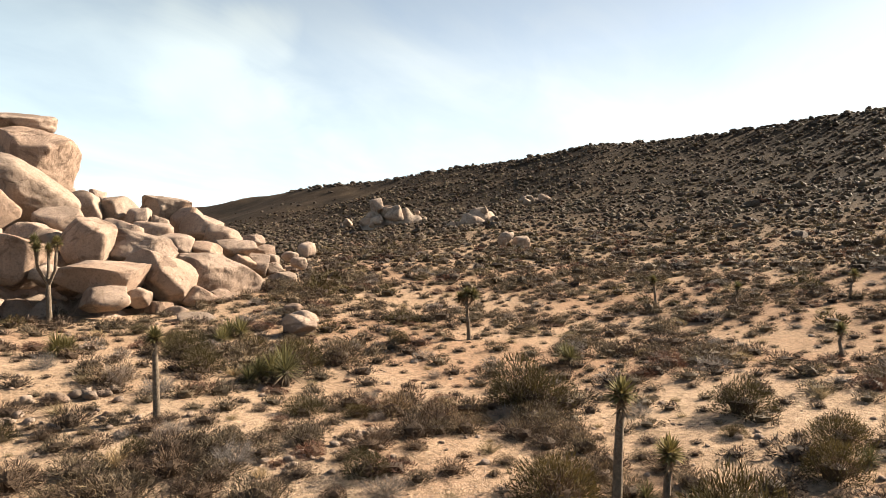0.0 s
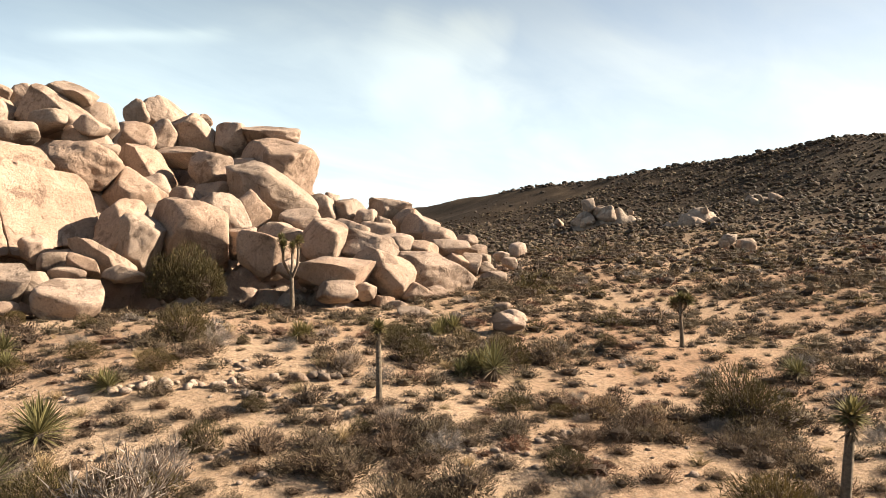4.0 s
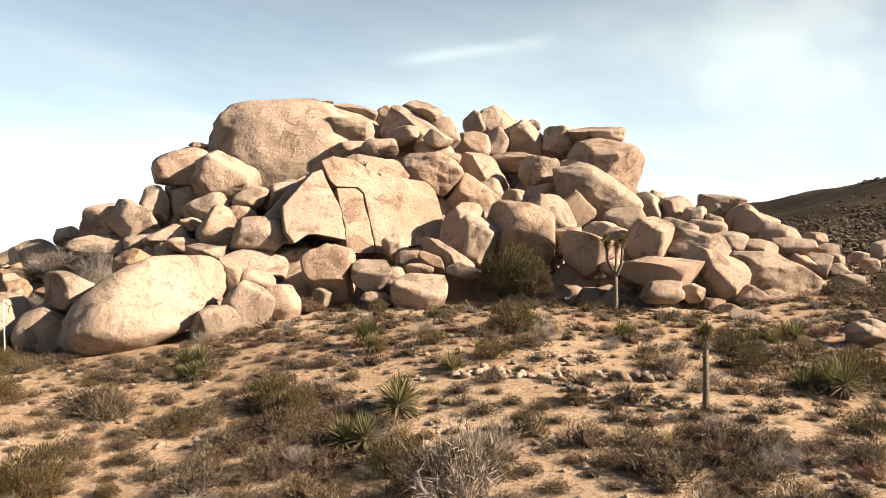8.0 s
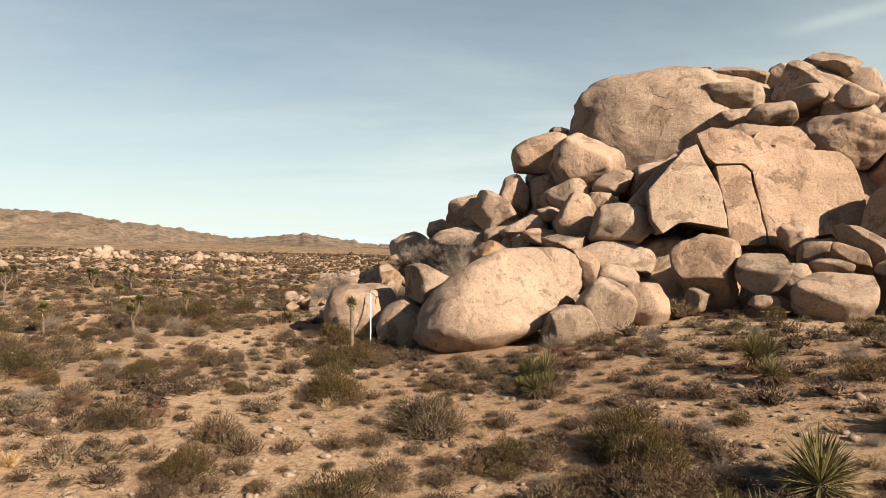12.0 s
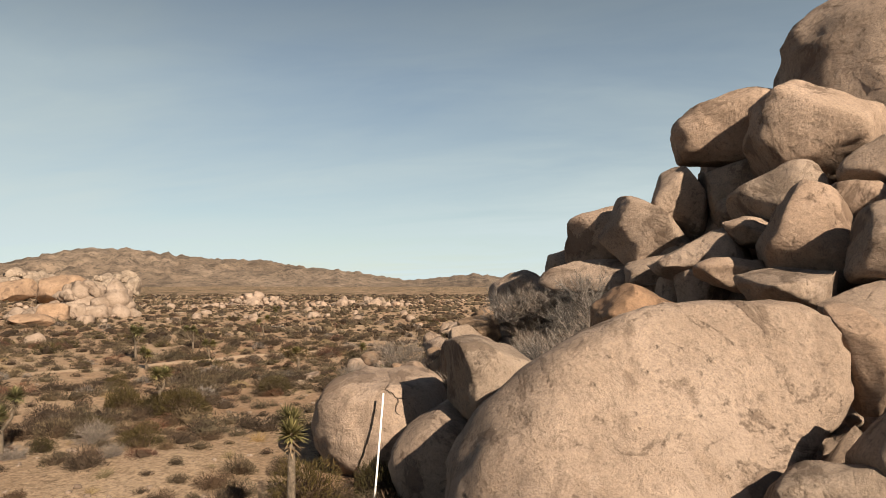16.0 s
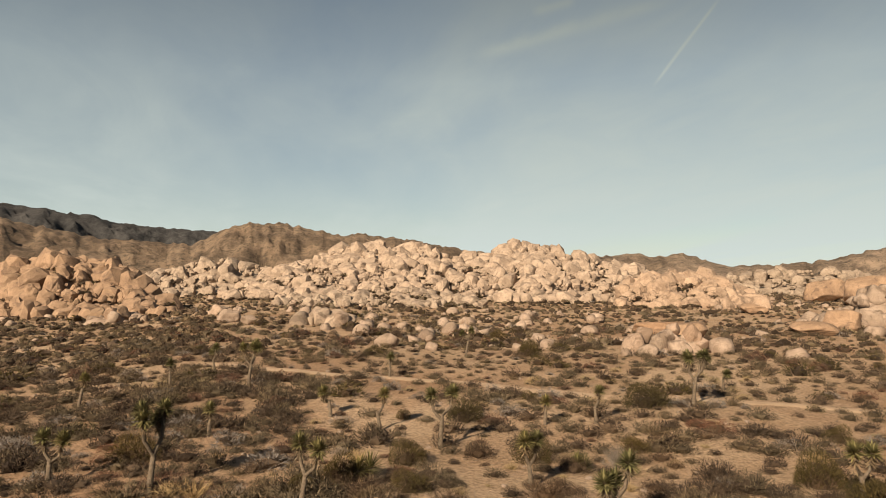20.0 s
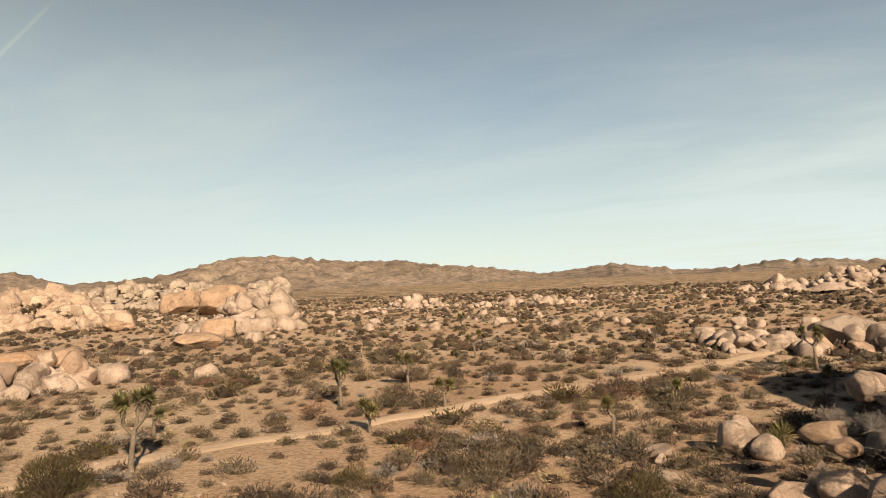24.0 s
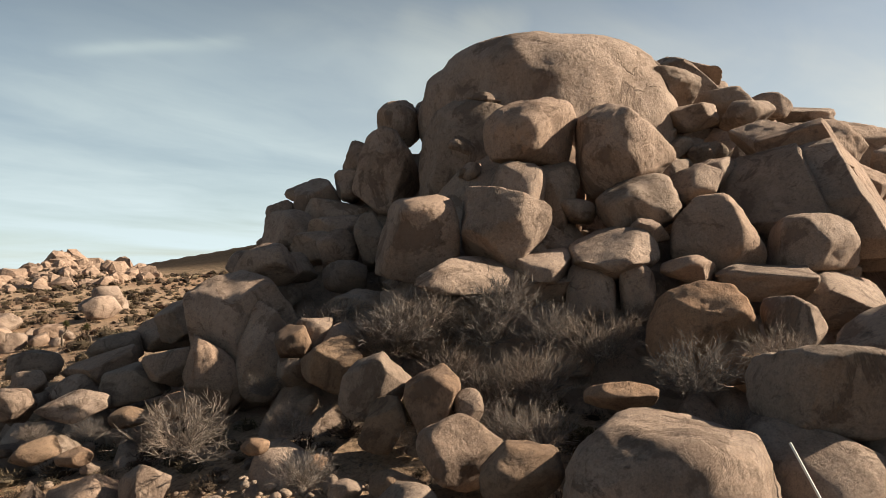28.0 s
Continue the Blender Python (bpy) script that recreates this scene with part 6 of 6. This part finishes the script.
# ---- scattered shrubs ----
ROAD = [(-45, 14), (-30, 33), (-22, 46), (-14, 62), (-3, 84), (8, 110)]


def off_road(x, y):
    best = 99.0
    for (ax, ay), (bx, by) in zip(ROAD, ROAD[1:]):
        t = max(0.0, min(1.0, ((x - ax) * (bx - ax) + (y - ay) * (by - ay)) / ((bx - ax) ** 2 + (by - ay) ** 2)))
        best = min(best, math.hypot(x - ax - t * (bx - ax), y - ay - t * (by - ay)))
    return best


def in_pile(x, y):
    z = core_z(x, y)
    if z is not None and z > float(ground_z(x, y)) + 0.15:
        return True
    return any((x - p[0]) ** 2 + (y - p[1]) ** 2 < (0.9 * max(p[3], p[4])) ** 2 for p in PILE)


def template(soup):
    """The corners, triangles and material numbers of a soup, to be repeated and joined."""
    tris, mats = [], []
    for q, m in zip(soup.f, soup.m):
        for k in range(1, len(q) - 1):
            tris.append((q[0], q[k], q[k + 1]))
            mats.append(m)
    return np.concatenate(soup.v), np.array(tris), np.array(mats)


def joined(name, templates, placed, mats, smooth=False):
    """One mesh of many copies. placed: rows of (template, 3 x 3 turn and size, place, material of the outer faces)."""
    vs, fs, ms, n = [], [], [], 0
    for k, (v, f, m) in enumerate(templates):
        rows = [p for p in placed if p[0] == k]
        if not rows:
            continue
        turn, place, outer = np.array([p[1] for p in rows]), np.array([p[2] for p in rows]), np.array([p[3] for p in rows])
        vs.append((np.einsum("kij,nj->kni", turn, v) + place[:, None, :]).reshape(-1, 3))
        fs.append((f[None] + (n + len(v) * np.arange(len(rows)))[:, None, None]).reshape(-1, 3))
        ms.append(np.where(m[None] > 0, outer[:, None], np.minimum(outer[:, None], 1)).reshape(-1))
        n += len(v) * len(rows)
    v, f, m = np.concatenate(vs), np.concatenate(fs), np.concatenate(ms)
    me = bpy.data.meshes.new(name)
    me.vertices.add(len(v))
    me.vertices.foreach_set("co", v.ravel().astype(np.float32))
    me.loops.add(3 * len(f))
    me.loops.foreach_set("vertex_index", f.ravel().astype(np.int32))
    me.polygons.add(len(f))
    me.polygons.foreach_set("loop_start", np.arange(0, 3 * len(f), 3, dtype=np.int32))
    me.polygons.foreach_set("material_index", m.astype(np.int32))
    me.polygons.foreach_set("use_smooth", np.full(len(f), smooth))
    for one in mats:
        me.materials.append(one)
    me.update(calc_edges=True)
    me.validate()
    return new(name, me)


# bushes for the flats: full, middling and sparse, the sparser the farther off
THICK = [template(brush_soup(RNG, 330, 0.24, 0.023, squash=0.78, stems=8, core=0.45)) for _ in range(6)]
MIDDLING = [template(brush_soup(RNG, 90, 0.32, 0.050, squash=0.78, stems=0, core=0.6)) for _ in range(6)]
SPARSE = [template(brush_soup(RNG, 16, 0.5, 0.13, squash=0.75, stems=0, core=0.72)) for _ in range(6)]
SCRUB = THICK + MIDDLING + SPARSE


def spun(rng, r, tall):
    a = rng.rand() * 6.28
    c, s = math.cos(a) * r, math.sin(a) * r
    return [[c, -s, 0], [s, c, 0], [0, 0, r * tall]]


LIMIT = {"sagebrush": 290, "blackbrush": 290, "buckwheat_shrub": 160, "grass_tuft": 160, "creosote_bush": 90, "dead_shrub": 70}


def scatter():
    rng = np.random.RandomState(21)
    mixk = (("sagebrush", 0.40), ("blackbrush", 0.36), ("buckwheat_shrub", 0.06), ("grass_tuft", 0.08), ("creosote_bush", 0.04), ("dead_shrub", 0.06))
    names, probs = [k for k, _ in mixk], np.cumsum([p for _, p in mixk])
    counts = dict.fromkeys(names, 0)
    far = []
    stuff_mats = (SAGE, BLACKBRUSH, REDBRUSH, STRAW, GREENBRUSH, GREYTWIG)
    hubs = ((10, -5), (6, 2), (-1, 8), (0.5, 15), (-8, 20), (-16, 25))
    spots = []
    for _ in range(120000):
        # uneven spread, thinning with distance from the walk
        r, a = 0.2 + 300 * rng.rand() ** 1.7, rng.uniform(0, 2 * math.pi)
        x, y = -2 + r * math.cos(a), 8 + r * math.sin(a)
        if y < 13 + 0.33 * x and (x > -3 or y < -12 - (2.2 + x) * 1.96) and (x < -3 or y < -13 - 0.3 * x):
            if rng.rand() < 0.25 and r < 60:      # behind the walk
                spots.append((120 + r, x, y))
            continue
        spots.append((min(math.hypot(x - hx, y - hy) for hx, hy in hubs), x, y))
    for _ in range(26000):                        # the long slope of the mesa
        r, a = rng.uniform(30, 300), radians(rng.uniform(-52, 62))
        spots.append((r, 2 + r * math.cos(a), -8 + r * math.sin(a)))
    spots.sort()
    grid = {}
    for near, x, y in spots:
        patch = noise.noise(Vector((x * 0.16, y * 0.16, 4.0)))
        if x < -14 and y < 0.12 * x + 24:
            patch += 0.3
        steep = 0.89 * x - 0.45 * y > 13 or (x < -13 and near < 60)
        gap = (0.74 if near < 40 else 0.64 + near * 0.0040) * (1.0 - 0.5 * patch) * (0.62 if -22 < x < -2 and y > 33 and near < 60 else 0.70 if x < -14 and y < 0.12 * x + 22 else 0.80 if x > 0 and steep else 1.0)
        kx, ky = int(x // 1.0), int(y // 1.0)
        if any(math.hypot(x - px, y - py) < gap for i in (-1, 0, 1) for j in (-1, 0, 1) for px, py in grid.get((kx + i, ky + j), ())):
            continue
        if rng.rand() < (0.0 if steep else 0.15 - 0.7 * patch) or off_road(x, y) < 0.9 or in_pile(x, y):
            continue
        grid.setdefault((kx, ky), []).append((x, y))
        kind = names[int(np.searchsorted(probs, rng.rand()))]
        size = (0.20 + 0.50 * rng.rand() ** 1.5) * (1.0 + 0.35 * patch) * (1.15 if steep else 1.0)
        if kind == "creosote_bush":
            size *= 1.5
        if kind == "grass_tuft":
            size *= 0.7
        if near < 34 and counts[kind] < LIMIT[kind]:
            counts[kind] += 1
            shrub(kind, x, y, size)
        else:
            mi = names.index(kind)
            if near > 34:
                size *= 1.0 + min(near, 250) * 0.003
            k = rng.randint(6) + (0 if near < 38 else 6 if near < 90 else 12)
            far.append((k, spun(rng, size, rng.uniform(0.8, 1.2)), (x, y, float(ground_z(x, y)) - 0.02), mi))
    for x, y, z, r in RIDGE_BUSHES:
        far.append((6 + rng.randint(6), spun(rng, r, rng.uniform(0.6, 1.0)), (x, y, z), 4 if rng.rand() < 0.6 else 1))
    ob = joined("desert_scrub", SCRUB, far, stuff_mats)
    tagged(ob, "low grey-brown desert scrub covering the flats and slopes", "shrubs", kind="stuff")


scatter()
STONES = [
    ((7.80, 7.27), (9.47, 5.58), 22, 0.22, 0.20),
    ((9.56, 5.69), (12.30, 3.67), 26, 0.25, 0.20),
    ((9.12, 4.62), (11.01, 2.84), 24, 0.40, 0.15),
    ((10.73, 2.77), (11.19, 1.08), 24, 0.50, 0.11),
    ((9.13, 6.75), (11.72, 5.77), 10, 0.30, 0.15),
    ((11.88, -3.37), (12.22, -3.80), 26, 0.16, 0.14),
    ((10.67, -3.43), (11.81, -4.48), 16, 0.50, 0.10),
    ((9.54, 0.01), (10.21, -2.60), 30, 1.00, 0.08),
    ((-7.24, 38.58), (-6.16, 32.50), 70, 1.00, 0.13),
    ((-5.67, 49.14), (-6.08, 36.62), 50, 1.40, 0.16),
    ((-6.94, 35.19), (-5.92, 32.47), 60, 1.00, 0.12),
]

# ---- small things ----
def build_pole():
    top = new("marker_pole")
    v, f = tube([(0.03, -0.20, -0.45), (-0.05, 0.42, 0.9), (-0.12, 0.93, 2.0)], [0.022, 0.022, 0.022], 10)
    mesh_object("pole", v, f, WHITE_PAINT, top)
    top.location = (-4.22, 23.88, 1.03)
    tagged(top, "thin white leaning marker pole beside the boulders", "pole")


build_pole()


def build_road():
    m, t, b = material("packed_pale_sand", 0.95)
    p = world_place(t)
    t.links.new(ramp(t, tex(t, p, 1.2, 7, 0.7), [(0.3, (0.30, 0.205, 0.135)), (0.7, (0.41, 0.30, 0.21))]), b.inputs["Base Color"])
    bump(t, b, tex(t, p, 8, 6, 0.7), 0.6, 0.05)
    pts = []
    for (ax, ay), (bx, by) in zip(ROAD, ROAD[1:]):
        for k in range(12):
            pts.append((ax + (bx - ax) * k / 12, ay + (by - ay) * k / 12))
    v = []
    for i, (x, y) in enumerate(pts):
        x2, y2 = pts[min(i + 1, len(pts) - 1)]
        x1, y1 = pts[max(i - 1, 0)]
        d = unit(np.array([x2 - x1, y2 - y1]))
        for k in range(6):
            o = (k / 5 - 0.5) * (1.5 + 0.7 * noise.noise(Vector((x * 0.4, y * 0.4, k))))
            wx, wy = x - d[1] * o, y + d[0] * o
            v.append((wx, wy, float(ground_z(wx, wy)) + (0.03 if 0 < k < 5 else -0.06)))
    tagged(mesh_object("road", v, quads(len(pts), 6), m), "pale sandy footpath worn through the scrub", "path", kind="structure")


build_road()


def scatter_stones():
    rng = np.random.RandomState(77)
    shapes = []
    for k in range(10):
        one = Soup()
        sub = 2 if k < 5 else 1
        one.add(rock_shape((1, 0.85, 0.6), 3.0, 820 + k, sub, 6)[0], ICO[sub][1])
        shapes.append(template(one))
    placed = []
    for _ in range(34000):
        r, a = 3 + 62 * rng.rand() ** 1.4, rng.uniform(0, 6.283)
        x, y = -2 + r * math.cos(a), 4 + r * math.sin(a)
        if noise.noise(Vector((x * 0.25, y * 0.25, 7.0))) + 0.5 * noise.noise(Vector((x * 1.1, y * 1.1, 3.0))) < 0.75 * rng.rand() - 0.3 or in_pile(x, y):
            continue
        q = 0.018 + 0.11 * rng.rand() ** 5
        m = pose(0, 0, 0, *rng.uniform(-20, 20, 2), rng.uniform(0, 360)).to_3x3() * q
        placed.append((rng.randint(5) + (0 if q > 0.05 else 5), [list(row) for row in m], (x, y, float(ground_z(x, y)) + 0.15 * q), 0))
    tagged(joined("loose_stones", shapes, placed, (ROCK,), True), "small loose granite stones lying on the sand", "stones", kind="stuff")


scatter_stones()


def pale_stones():
    """Pale stones laid loosely in a row across the sand, and a scatter beside it."""
    rng = np.random.RandomState(19)
    shapes = []
    for k in range(6):
        p, f = rock_shape((1, 0.8, 0.62), 5.0, 870 + k, 2, 9)
        me = bpy.data.meshes.new("stone")
        me.from_pydata(p.tolist(), [], f)
        me.materials.append(ROCK_GREY)
        me.polygons.foreach_set("use_smooth", [True] * len(f))
        shapes.append(me)
    for (x0, y0), (x1, y1), n, wide, big in STONES:
        for _ in range(n):
            k = rng.rand()
            x, y = x0 + (x1 - x0) * k + rng.normal() * wide, y0 + (y1 - y0) * k + rng.normal() * wide
            q = big * (0.4 + 0.8 * rng.rand() ** 2)
            ob = new("stone", shapes[rng.randint(6)])
            ob.matrix_basis = pose(x, y, max(float(ground_z(x, y)), core_z(x, y) or -9.0) + 0.3 * q, *rng.uniform(-20, 20, 2), rng.uniform(0, 360)) @ Matrix.Scale(q, 4)
            tagged(ob, "pale angular granite stone lying on the sand", "stone", group="stones on the sand")


pale_stones()
